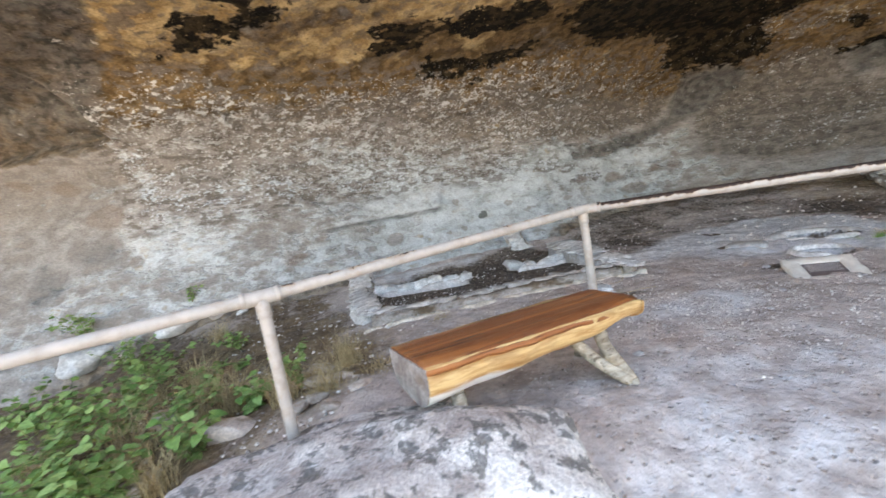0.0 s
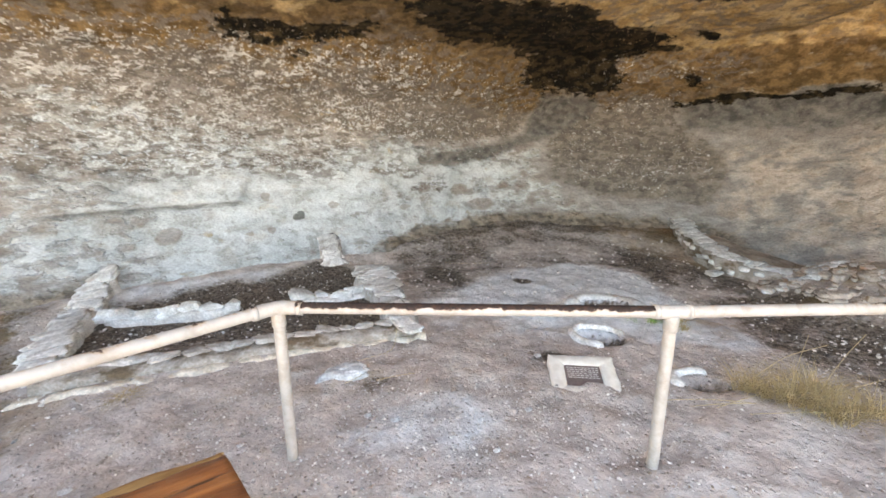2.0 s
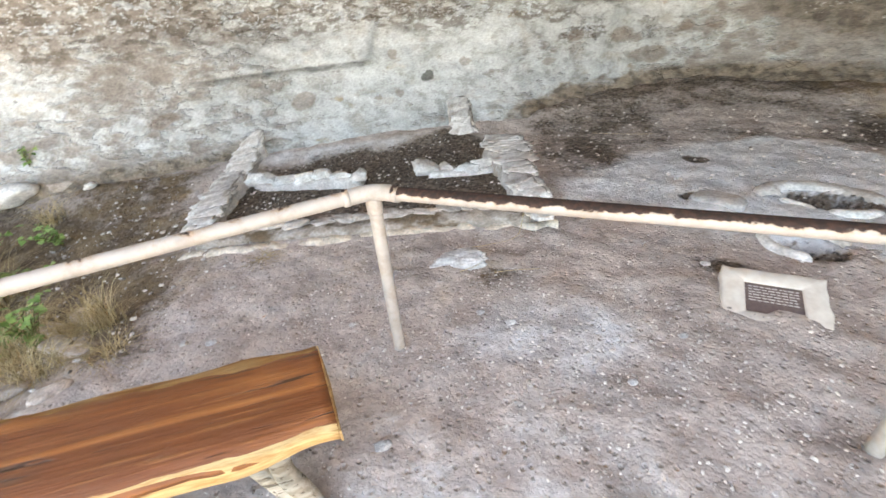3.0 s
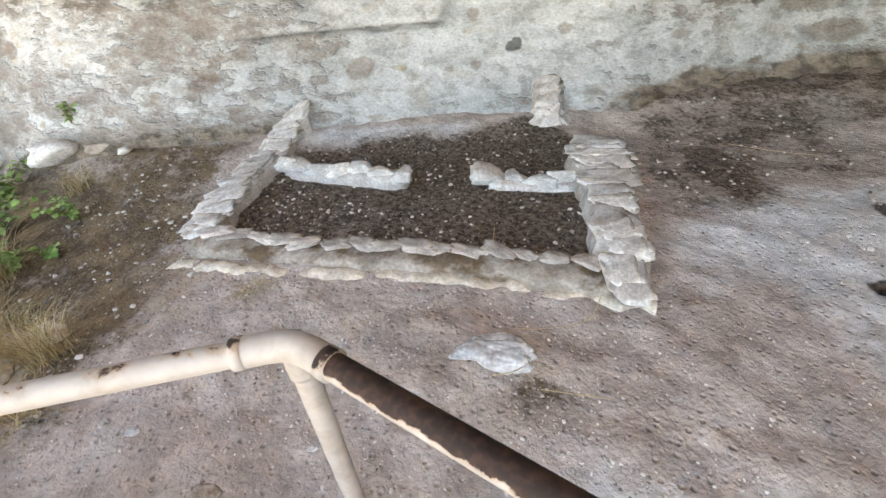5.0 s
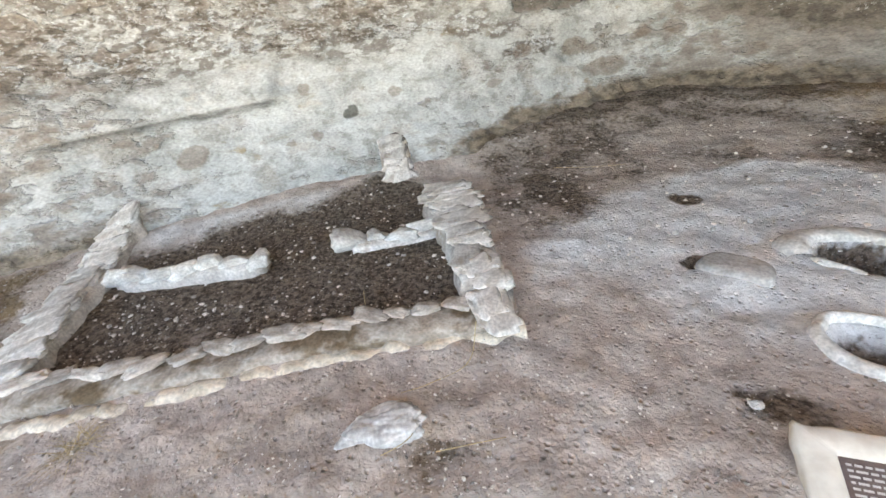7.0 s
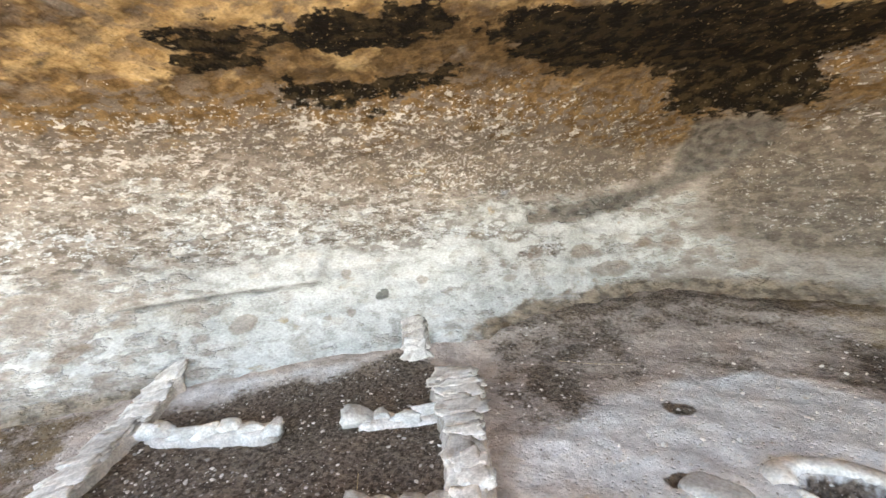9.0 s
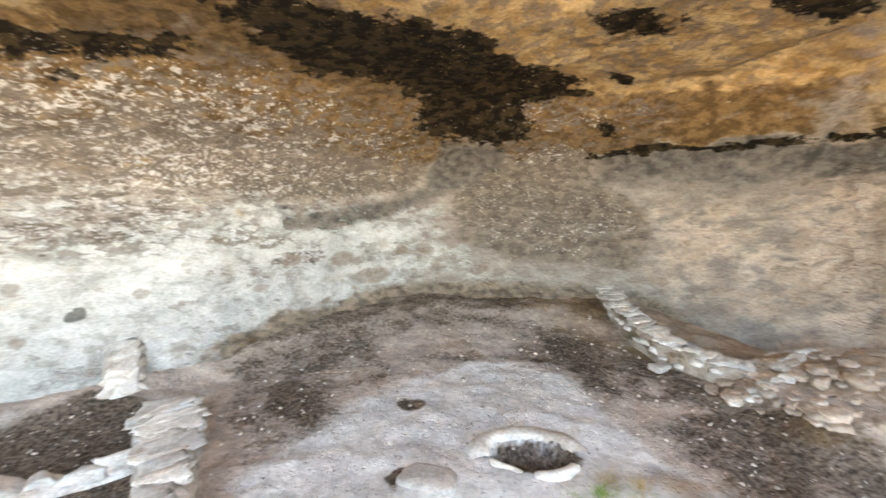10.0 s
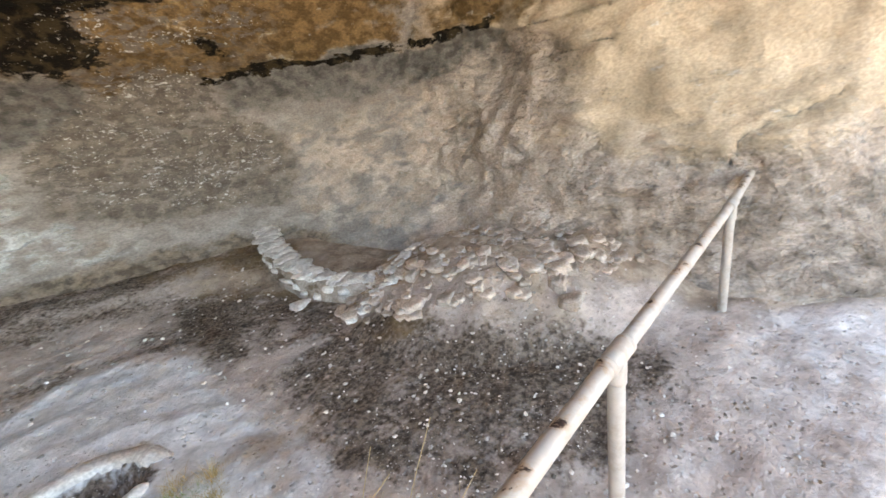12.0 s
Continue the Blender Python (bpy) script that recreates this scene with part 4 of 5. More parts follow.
    tan = np.maximum(tan, 0.5 * np.clip(1.5 * oval(x, y, 3.3, 4.2, 0.5, 0.5, -50), 0, 1)) * (1 - room)
    tan = np.maximum(tan, 0.85 * smooth(5.7, 6.3, x + 0.5 * (y - 2.2)) * smooth(0.9, 1.6, y))
    ob = mesh_object("ground", p, grid_faces(len(ys), len(xs)), GROUND, values=dict(soil=soil, chalk=chalk, tan=tan))
    return tagged(ob, "dusty grey trodden earth with dark soil patches", "ground", kind="structure")


build_wall(), build_ceiling(), build_cliff(), build_ground()


# ---- guard rail ----
POSTS = [(-2.58, 0.10, 1.18, 0.05), (-1.156, 1.40, 1.178, 0.36), (0.253, 2.703, 1.222, 0.42), (1.972, 2.650, 1.215, 0.42), (3.875, 2.738, 1.203, 0.42), (5.66, 2.83, 1.15, 0.44)]
RAIL_END = (6.47, 2.88, 1.16)


def pipe(name, path, radius, wear, parent, worn_top=0.0):
    verts, faces = tube(path, [radius] * len(path), 20)
    ring = np.asarray(path).repeat(20, 0)
    up = (verts - ring)[:, 2] / radius
    ob = mesh_object(name, verts, faces, PAINT, parent, values=dict(rust=wear + worn_top * up))
    return ob


def build_rail():
    rail = tagged(new("guard_rail"), "cream-painted steel pipe railing, rusting along its top", "railing")
    knots = [Vector(p[:3]) for p in POSTS] + [Vector(RAIL_END)]
    worn = [(0.05, 0.05), (0.06, 0.42), (0.34, 0.62), (0.05, 0.38), (0.03, 0.36), (0.08, 0.35)]
    for (a, b), (wear, top) in zip(zip(knots, knots[1:]), worn):
        span = [tuple(a.lerp(b, k)) for k in np.linspace(0.0, 1.0, 60)]
        pipe("rail", span, 0.0262, wear, rail, top)
    for x, y, z, low in POSTS:
        pipe("post", [(x, y, z - 0.03 - k * (z - 0.03 - low)) for k in np.linspace(0, 1, 30)], 0.0262, -0.12, rail)
    for i in range(1, len(knots) - 1):
        a, b, c = knots[i - 1], knots[i], knots[i + 1]
        d0, d1 = (a - b).normalized(), (c - b).normalized()
        g = 0.10 if i == 2 else 0.07
        bend = [b + d0 * g, b + d0 * g * 0.8, b + d0 * g * 0.5, b + d0 * 0.02 + d1 * 0.005, b + d1 * 0.02 + d0 * 0.005, b + d1 * g * 0.5, b + d1 * g * 0.8, b + d1 * g]
        ob = pipe("tee_fitting", [tuple(v) for v in bend], 0.0312, 0.0 if i == 2 else -0.1, rail, 0.22)
        tagged(ob, "cast pipe fitting with worn collar")
        for v in (b + d0 * g, b + d1 * g):
            d = d0 if (v - b).dot(d0) > 0.05 else d1
            pipe("collar", [tuple(v - d * 0.012), tuple(v), tuple(v + d * 0.010)], 0.0328, 0.26 if i == 2 else 0.10, rail, 0.35)
        pipe("socket", [tuple(b - Vector((0, 0, k))) for k in (0.01, 0.04, 0.075, 0.085)], 0.0308, -0.05, rail)
    return rail


build_rail()


# ---- log bench ----
def build_bench():
    bench = tagged(new("log_bench"), "split-log bench with orange oiled seat on forked branch legs", "bench")
    right, left, top = Vector((0.29, 2.165, 0)), Vector((-0.63, 1.545, 0)), 0.825
    along = (left - right).normalized()
    bench.matrix_basis = Matrix.Translation((right + left) / 2) @ Matrix.Rotation(math.atan2(along.y, along.x), 4, "Z")
    half, n, m = (left - right).length / 2, 40, 9
    xs = np.linspace(-half, half, n)

    def slant(x):
        """How far the sawn ends run out of square."""
        return 0.03 * x / half if x < 0 else -0.030 * x / half

    # seat: flat sawn top, wavy edges
    def edge(x, side):
        return side * (0.19 + 0.012 * math.sin(3.1 * x + side) + 0.018 * noise.noise(Vector((x * 5, side * 3, 0))) + 0.006 * noise.noise(Vector((x * 24, side * 3, 4))))
    verts, faces = [], []
    for x in xs:
        a, b = edge(x, -1), edge(x, 1)
        skew = slant(x)
        for k in range(m):
            y = a + (b - a) * k / (m - 1)
            drop = (0.026 + 0.012 * noise.noise(Vector((x * 9, k, 7)))) * max(0, abs(k - (m - 1) / 2) / ((m - 1) / 2) - 0.7) / 0.3
            verts.append((x + skew * (y / 0.19), y, top - drop + 0.004 * noise.noise(Vector((x * 3, y * 16, 1)))))
    faces = [tuple(f) for f in grid_faces(n, m)]
    lower = len(verts)
    verts += [(v[0], v[1], v[2] - 0.018) for v in verts]
    faces += [tuple(i + lower for i in f[::-1]) for f in faces]
    rim = [i for i in range(m)] + [i * m + m - 1 for i in range(1, n)] + [(n - 1) * m + k for k in range(m - 2, -1, -1)] + [i * m for i in range(n - 2, 0, -1)]
    faces += [(a, a + lower, b + lower, b) for a, b in zip(rim, rim[1:] + rim[:1])]
    mesh_object("seat", verts, faces, PLANK, bench, "worn orange-brown oiled plank top")

    # body: the rounded underside of the half log, with pale live edges
    verts, faces, k2 = [], [], 13
    for x in xs:
        w = 0.19 + 0.022 * noise.noise(Vector((x * 5, 3, 0)))
        deep = 0.145 + 0.045 * x / half + 0.030 * noise.noise(Vector((x * 3, 0, 5)))
        for k in range(k2):
            a = math.pi * k / (k2 - 1)
            verts.append((x * 0.995 + slant(x) * -math.cos(a), -w * math.copysign(abs(math.cos(a)) ** 0.6, math.cos(a)), top - 0.017 - deep * math.sin(a) ** 0.55))
    faces = [tuple(f[::-1]) for f in grid_faces(n, k2)] + [(i * k2, i * k2 + k2 - 1, (i + 1) * k2 + k2 - 1, (i + 1) * k2) for i in range(n - 1)]
    faces += [tuple(range(k2)), tuple((n - 1) * k2 + k for k in range(k2))[::-1]]
    low = np.array([math.sin(math.pi * k / (k2 - 1)) for _ in xs for k in range(k2)])
    mesh_object("live_edge", verts, faces, SAPWOOD, bench, "pale yellow debarked log underside", values=dict(bare=smooth(0.1, 0.75, low) * smooth(-0.1, 0.55, xs.repeat(k2) / half)))
    # sawn ends
    for s in (-1, 1):
        ring = [(s * half * 1.001 + 0.004 * s + slant(s * half) * -math.cos(math.pi * k / 12), -0.186 * math.copysign(abs(math.cos(math.pi * k / 12)) ** 0.6, math.cos(math.pi * k / 12)), top - 0.02 - (0.19 if s > 0 else 0.095) * math.sin(math.pi * k / 12) ** 0.55) for k in range(13)]
        inner = [(v[0] - s * 0.006, v[1], v[2]) for v in ring]
        f = [tuple(range(13)), tuple(range(13, 26))[::-1]] + [(k, (k + 1) % 13, 13 + (k + 1) % 13, 13 + k) for k in range(13)]
        mesh_object("log_end", ring + inner, f, END_GRAIN if s > 0 else SAPWOOD, bench, "grey sawn log end" if s > 0 else "pale sawn log end", False)
    # forked legs, two pairs
    for sx in (-1, 1):
        for sy in (-1, 1):
            a, b = (sx * half * 0.66, sy * 0.07, top - 0.10), (sx * half * 0.82, sy * 0.21, 0.41 - (0.02 if sx > 0 else 0))
            path = [tuple(Vector(a).lerp(Vector(b), k) + Vector((0.015 * math.sin(7 * k + sx), 0.012 * math.sin(5 * k + sy), 0))) for k in np.linspace(0, 1, 12)]
            v, f = tube(path, [0.036 - 0.008 * k + 0.005 * noise.noise(Vector((k * 5, sx, sy))) for k in np.linspace(0, 1, 12)], 10)
            mesh_object("leg", v, f, BARE_LOG, bench, "weathered branch leg")
        a, b = (sx * half * 0.40, 0.0, top - 0.11), (sx * half * 0.80, sx * -0.20, 0.445)
        path = [tuple(Vector(a).lerp(Vector(b), k) + Vector((0, 0.01 * math.sin(6 * k), -0.02 * math.sin(3.1 * k)))) for k in np.linspace(0, 1, 10)]
        v, f = tube(path, [0.030] * 10, 10)
        mesh_object("brace", v, f, BARE_LOG, bench, "weathered branch brace")
    return bench


build_bench()


# ---- boulder by the way in ----
def build_boulder():
    bm = bmesh.new()
    bmesh.ops.create_icosphere(bm, subdivisions=5, radius=1)
    for v in bm.verts:
        p = v.co
        k = 1 + 0.16 * noise.fractal(p * 1.3 + Vector((4, 1, 2)), 0.9, 2.1, 5)
        flat = 1 - 0.25 * max(0, p.z) ** 2
        v.co = Vector((p.x * 0.92 * k, p.y * 0.52 * k, p.z * 0.52 * k * flat))
    me = bpy.data.meshes.new("boulder")
    bm.to_mesh(me)
    bm.free()
    me.materials.append(BOULDER_ROCK)
    me.polygons.foreach_set("use_smooth", [True] * len(me.polygons))
    ob = lay("boulder", me, pose(-0.70, 1.24, 0.24, 0, 4, 20))
    return tagged(ob, "large pale weathered boulder beside the log bench", "boulder")


build_boulder()


# ---- low ruined walls ----
CAPS = [stone_mesh("capstone", 40 + k, (0.25 + 0.03 * (k % 3), 0.22 + 0.05 * (k % 2), 0.036), PALE_STONE, 1.0, 3, 0.55) for k in range(8)]
BLOCKS = [stone_mesh("block", 80 + k, (0.22, 0.22, 0.11), PALE_STONE, 0.7, 3, 0.5) for k in range(5)]
PALE_SIDES = [stone_mesh("stone", 70 + k, (0.20, 0.12, 0.09), PALE_STONE, 0.6, 2, 0.7) for k in range(5)]
SIDES = [stone_mesh("stone", 60 + k, (0.20, 0.12, 0.09), BROWN_STONE, 0.5) for k in range(6)]


def ruin_wall(name, line, label, width, seed, spacing=0.085, low=0.36, caps=None, spread=1.0, sides=True, core=None, faces_of=None, turns=14, edge=0.0, cap_size=None):
    """A low wall of mud mortar along line (x, y, top, width), capped with flat stones."""
    rng = random.Random(seed)
    pts = spline(line, 0.04)
    t = np.gradient(pts[:, :2], axis=0)
    t /= np.linalg.norm(t, axis=1)[:, None]
    nrm = np.column_stack([-t[:, 1], t[:, 0]])
    across = [(-0.62, 0.0), (-0.55, 0.5), (-0.50, 0.88), (-0.40, 1.0), (0.0, 1.03), (0.40, 1.0), (0.50, 0.88), (0.55, 0.5), (0.62, 0.0)]
    verts = []
    for i, (x, y, z, w) in enumerate(pts):
        base = min(at_ground(x, y), z - 0.05) - 0.10
        taper = 1.0 if 1 < i < len(pts) - 2 else 0.75
        for u, h in across:
            q = np.array([x + nrm[i, 0] * u * w * taper, y + nrm[i, 1] * u * w * taper, base + (z - 0.03 - base) * h])
            k = 0.018 * noise.fractal(Vector(q) * 7, 0.9, 2.0, 3)
            verts.append((q[0] + nrm[i, 0] * k * 1.5, q[1] + nrm[i, 1] * k * 1.5, q[2] + k))
    c = len(across)
    faces = [tuple(f[::-1]) for f in grid_faces(len(pts), c)] + [tuple(range(c)), tuple((len(pts) - 1) * c + k for k in range(c))[::-1]]
    wall = mesh_object(name, verts, faces, core or MORTAR)
    tagged(wall, label, "ruined wall")
    run = 0.0
    while run < (len(pts) - 1) * 0.04:
        i = min(int(run / 0.04), len(pts) - 1)
        x, y, z, w = pts[i]
        a = math.degrees(math.atan2(nrm[i, 1], nrm[i, 0]))
        me = rng.choice(caps or CAPS)
        rise = pts[min(i + 1, len(pts) - 1), 2] - pts[max(i - 1, 0), 2]
        pitch = math.degrees(math.atan2(rise, 0.04 * (min(i + 1, len(pts) - 1) - max(i - 1, 0))))
        s = cap_size or w / 0.24
        off = rng.uniform(-0.035, 0.035) * spread + edge * w
        m = pose(x + nrm[i, 0] * off, y + nrm[i, 1] * off, z - 0.020 + rng.uniform(-0.005, 0.006), -pitch + rng.uniform(-4, 3), rng.uniform(-3, 3), a + rng.uniform(-turns, turns))
        lay("capstone", me, m @ Matrix.Diagonal((s * rng.uniform(0.75, 1.08), rng.uniform(0.7, 1.3), rng.uniform(0.8, 1.2), 1)), wall)
        run += spacing * rng.uniform(0.8, 1.2)
    if sides:
        for side in (-1, 1):
            run = 0.05
            while run < (len(pts) - 1) * 0.04:
                i = min(int(run / 0.04), len(pts) - 1)
                x, y, z, w = pts[i]
                g = at_ground(x + nrm[i, 0] * side * w * 0.6, y + nrm[i, 1] * side * w * 0.6)
                zz = g + rng.uniform(0.2, 0.7) * max(z - g, 0.04)
                m = pose(x + nrm[i, 0] * side * w * 0.50, y + nrm[i, 1] * side * w * 0.50, zz, rng.uniform(-10, 10), rng.uniform(-10, 10), math.degrees(math.atan2(t[i, 1], t[i, 0])) + rng.uniform(-12, 12))
                lay("stone", rng.choice(faces_of or SIDES), m @ Matrix.Diagonal((rng.uniform(0.6, 1.0), rng.uniform(0.6, 0.9), rng.uniform(0.45, 0.8), 1)), wall)
                run += rng.uniform(0.11, 0.19)
    return wall


SCALLOPS = [stone_mesh("capstone", 110 + k, (0.16, 0.20, 0.05), MUD_STONE, 1.0, 3, 0.6) for k in range(6)]


def crumbling_plinth(wall):
    """The cream, crumbling foot along the front wall's outer face, and the brown-stained bank above it."""
    line = spline([(-1.66, 3.19, 0.018), (-1.40, 3.26, 0.026), (-1.0, 3.40, 0.026), (-0.44, 3.65, 0.028), (0.10, 3.86, 0.028), (0.50, 3.98, 0.030), (0.84, 4.06, 0.034)], 0.025)
    t = np.gradient(line[:, :2], axis=0)
    t /= np.linalg.norm(t, axis=1)[:, None]
    nrm = np.column_stack([-t[:, 1], t[:, 0]])
    prof = [(-0.055, -0.5), (-0.040, 0.55), (-0.018, 1.0), (0.012, 0.95), (0.035, 0.6), (0.06, -0.3)]
    verts = []
    for i, (x, y, h) in enumerate(line):
        g = at_ground(x, y)
        k = 0.55 + 1.0 * noise.fractal(Vector((x * 11, y * 11, 3)), 0.9, 2.0, 3)
        wander = 0.035 * noise.fractal(Vector((x * 8, y * 8, 8)), 0.9, 2.0, 3)
        verts += [(x + nrm[i, 0] * (u + wander), y + nrm[i, 1] * (u + wander), g + h * max(v * k, -0.5) if v > 0 else g - 0.03) for u, v in prof]
    mesh_object("plinth", verts, [tuple(f[::-1]) for f in grid_faces(len(line), len(prof))], CREAM_MUD, wall, "cream crumbling mud plinth")


front = ruin_wall("front_wall", [(-1.64, 3.355, 0.52, 0.20), (-0.9, 3.60, 0.515, 0.19), (-0.25, 3.85, 0.52, 0.19), (0.30, 4.03, 0.53, 0.22), (0.66, 4.12, 0.545, 0.25)], "low ruined front wall of mud mortar edged with stones", 0.2, 1, 0.15, caps=SCALLOPS, edge=0.30, cap_size=0.72, spread=0.5, turns=40, sides=False)
crumbling_plinth(front)
ruin_wall("side_wall", [(-1.69, 3.42, 0.53, 0.22), (-1.91, 3.76, 0.54, 0.25), (-2.08, 4.10, 0.55, 0.27), (-2.25, 4.46, 0.56, 0.28), (-2.40, 4.78, 0.62, 0.28), (-2.44, 5.03, 0.75, 0.25)], "low whitened side wall climbing onto the rock", 0.25, 2, 0.10, sides=False, core=PLASTER, spread=0.4)
ruin_wall("side_wall", [(0.70, 4.08, 0.56, 0.24), (0.58, 4.42, 0.565, 0.27), (0.42, 4.85, 0.57, 0.29), (0.24, 5.30, 0.585, 0.35), (0.12, 5.62, 0.595, 0.40)], "broad low side wall of overlapping pale slabs", 0.3, 3, 0.085, core=PLASTER, sides=False, spread=0.9, turns=10)
ruin_wall("inner_wall", [(-1.95, 4.34, 0.52, 0.15), (-1.5, 4.45, 0.51, 0.15), (-0.95, 4.62, 0.525, 0.19)], "short inner wall stub of rounded pale stones", 0.22, 4, 0.17, caps=BLOCKS, sides=False, core=PLASTER)
ruin_wall("inner_wall", [(-0.40, 4.86, 0.525, 0.24), (-0.1, 4.97, 0.49, 0.14), (0.20, 5.07, 0.50, 0.14)], "short inner wall stub ending in a block", 0.22, 5, 0.20, caps=BLOCKS, sides=False, core=PLASTER)
ruin_wall("wall_stub", [(-0.39, 6.04, 0.565, 0.27), (-0.47, 6.20, 0.66, 0.27), (-0.56, 6.40, 0.80, 0.27)], "short plastered wall stub climbing the back wall", 0.3, 6, 0.07, sides=False, spread=0.3, turns=8, core=PLASTER)
ruin_wall("curved_wall", [(4.78, 7.62, 0.86, 0.22), (4.55, 7.0, 0.80, 0.23), (4.42, 6.4, 0.73, 0.24), (4.40, 5.9, 0.68, 0.25), (4.50, 5.45, 0.64, 0.25), (4.68, 5.22, 0.62, 0.24)], "low curved wall of pale dry-laid stones", 0.24, 7, 0.085, turns=24, spread=0.8, core=MORTAR, faces_of=PALE_SIDES)
ruin_wall("curved_wall", [(4.72, 5.18, 0.60, 0.20), (5.0, 5.28, 0.62, 0.20), (5.25, 5.26, 0.64, 0.2), (5.50, 5.12, 0.67, 0.2)], "low broken end of the curved stone wall", 0.2, 8, 0.10, core=DARK_MORTAR, faces_of=PALE_SIDES)


# ---- loose stones ----
BOULDERS = [stone_mesh("stone", 200 + k, (0.30, 0.22, 0.16), m, 0.6, 3, 0.65) for k, m in enumerate((PALE_STONE, BUFF_STONE, PALE_STONE, BUFF_STONE, WHITE_STONE, GREY_STONE))]


def loose_stone(x, y, size, kind, turn, label, sink=0.35, flat=1.0, group="", z=None, aspect=1.0):
    s = size / 0.30
    foot = wall_height(x, y) if z is None else z
    m = pose(x, y, foot + 0.05 * s * flat * (1 - 2 * sink) + 0.01, 0, 0, turn)
    ob = lay("stone", BOULDERS[kind], m @ Matrix.Diagonal((s, s * aspect, s * flat, 1)))
    return tagged(ob, label, "stone", group)




def crumbly_rock(x, y):
    """A low, ragged white lump of soft rock."""
    bm = bmesh.new()
    bmesh.ops.create_icosphere(bm, subdivisions=5, radius=1)
    for v in bm.verts:
        p = v.co.copy()
        k = 1 + 0.30 * noise.fractal(p * 1.3 + Vector((7, 2, 5)), 0.9, 2.1, 4)
        v.co = Vector((p.x * 0.165 * k, p.y * 0.085 * k, p.z * 0.055 * k))
    me = bpy.data.meshes.new("stone")
    bm.to_mesh(me)
    bm.free()
    me.materials.append(WHITE_STONE)
    me.polygons.foreach_set("use_smooth", [True] * len(me.polygons))
    return tagged(lay("stone", me, pose(x, y, at_ground(x, y) + 0.018, 0, 0, 22)), "white crumbly rock lying on bare dust", "stone")


crumbly_rock(0.33, 3.45)
loose_stone(-0.23, 2.49, 0.10, 1, 25, "flat buff stone lying behind the bench", 0.25, 0.5)
for x, y, size in ((-0.67, 2.49, 0.05), (0.40, 2.22, 0.06), (-0.04, 2.78, 0.035), (1.19, 2.98, 0.04), (1.47, 3.07, 0.045), (1.25, 2.74, 0.04), (0.72, 2.98, 0.05), (0.56, 3.02, 0.04)):
    loose_stone(x, y, size, 4, 40, "small white stone lying on dust", 0.2, 0.7, "white pebbles")
loose_stone(5.05, 3.52, 0.24, 1, 30, "pale block at the foot of the rubble", 0.15, 0.8)
loose_stone(4.17, 5.66, 0.20, 0, 10, "small pale stone on dark soil", 0.2, 0.6)
loose_stone(1.66, 3.70, 0.05, 4, 10, "white pebble lying in a small hole", 0.2, 0.9)
for x, y, size, kind, turn in ((-2.04, 1.92, 0.34, 1, 20), (-2.43, 1.62, 0.28, 3, 70), (-1.73, 2.55, 0.20, 1, 10), (-2.82, 2.25, 0.36, 1, 45), (-1.62, 2.32, 0.18, 3, 5), (-1.44, 2.02, 0.14, 1, 60),
                               (-1.52, 1.95, 0.15, 3, 100), (-1.40, 2.28, 0.13, 1, 30), (-1.15, 2.05, 0.16, 3, 80), (-1.95, 2.45, 0.16, 1, 0), (-0.80, 2.45, 0.05, 0, 0), (-1.25, 1.85, 0.12, 1, 20)):
    loose_stone(x, y, size, kind, turn, "buff stone among weeds on the bank", 0.25, 0.8, "bank stones")
for x, y, size, kind, turn in ((-4.05, 3.55, 0.50, 0, 30), (-3.70, 3.75, 0.22, 1, 80), (-3.45, 3.85, 0.15, 0, 10), (-5.0, 3.2, 0.6, 0, 60), (-4.5, 3.3, 0.3, 1, 10)):
    loose_stone(x, y, size, kind, turn, "pale fallen block at the foot of the rock wall", 0.25, 0.8, "fallen blocks")
rng = random.Random(5)
for k in range(290):
    a, r = rng.uniform(0, 2 * math.pi), math.sqrt(rng.random())
    x, y = 5.30 + r * (1.05 * math.cos(a) - 0.25 * math.sin(a)), 4.40 + r * (0.95 * math.sin(a) - 0.35 * math.cos(a))
    loose_stone(x, y, 0.09 + 0.17 * rng.random() ** 2, rng.choice((1, 3, 1, 3, 1, 3)), rng.uniform(30, 70), "pale rubble stone half buried in the slope", 0.62, rng.uniform(0.55, 0.9), "rubble slope", at_ground(x, y), rng.uniform(0.6, 1.0))
for k in range(16):
    x, y = 4.25 + k * 0.055 + rng.uniform(-0.02, 0.02), 4.95 - k * 0.02 + 0.02 * k * k * 0.12 + rng.uniform(-0.03, 0.03)
    loose_stone(x, y, rng.uniform(0.09, 0.16), 0, rng.uniform(0, 90), "pale rubble stone half buried in the slope", 0.3, 0.7, "rubble slope", at_ground(x, y))


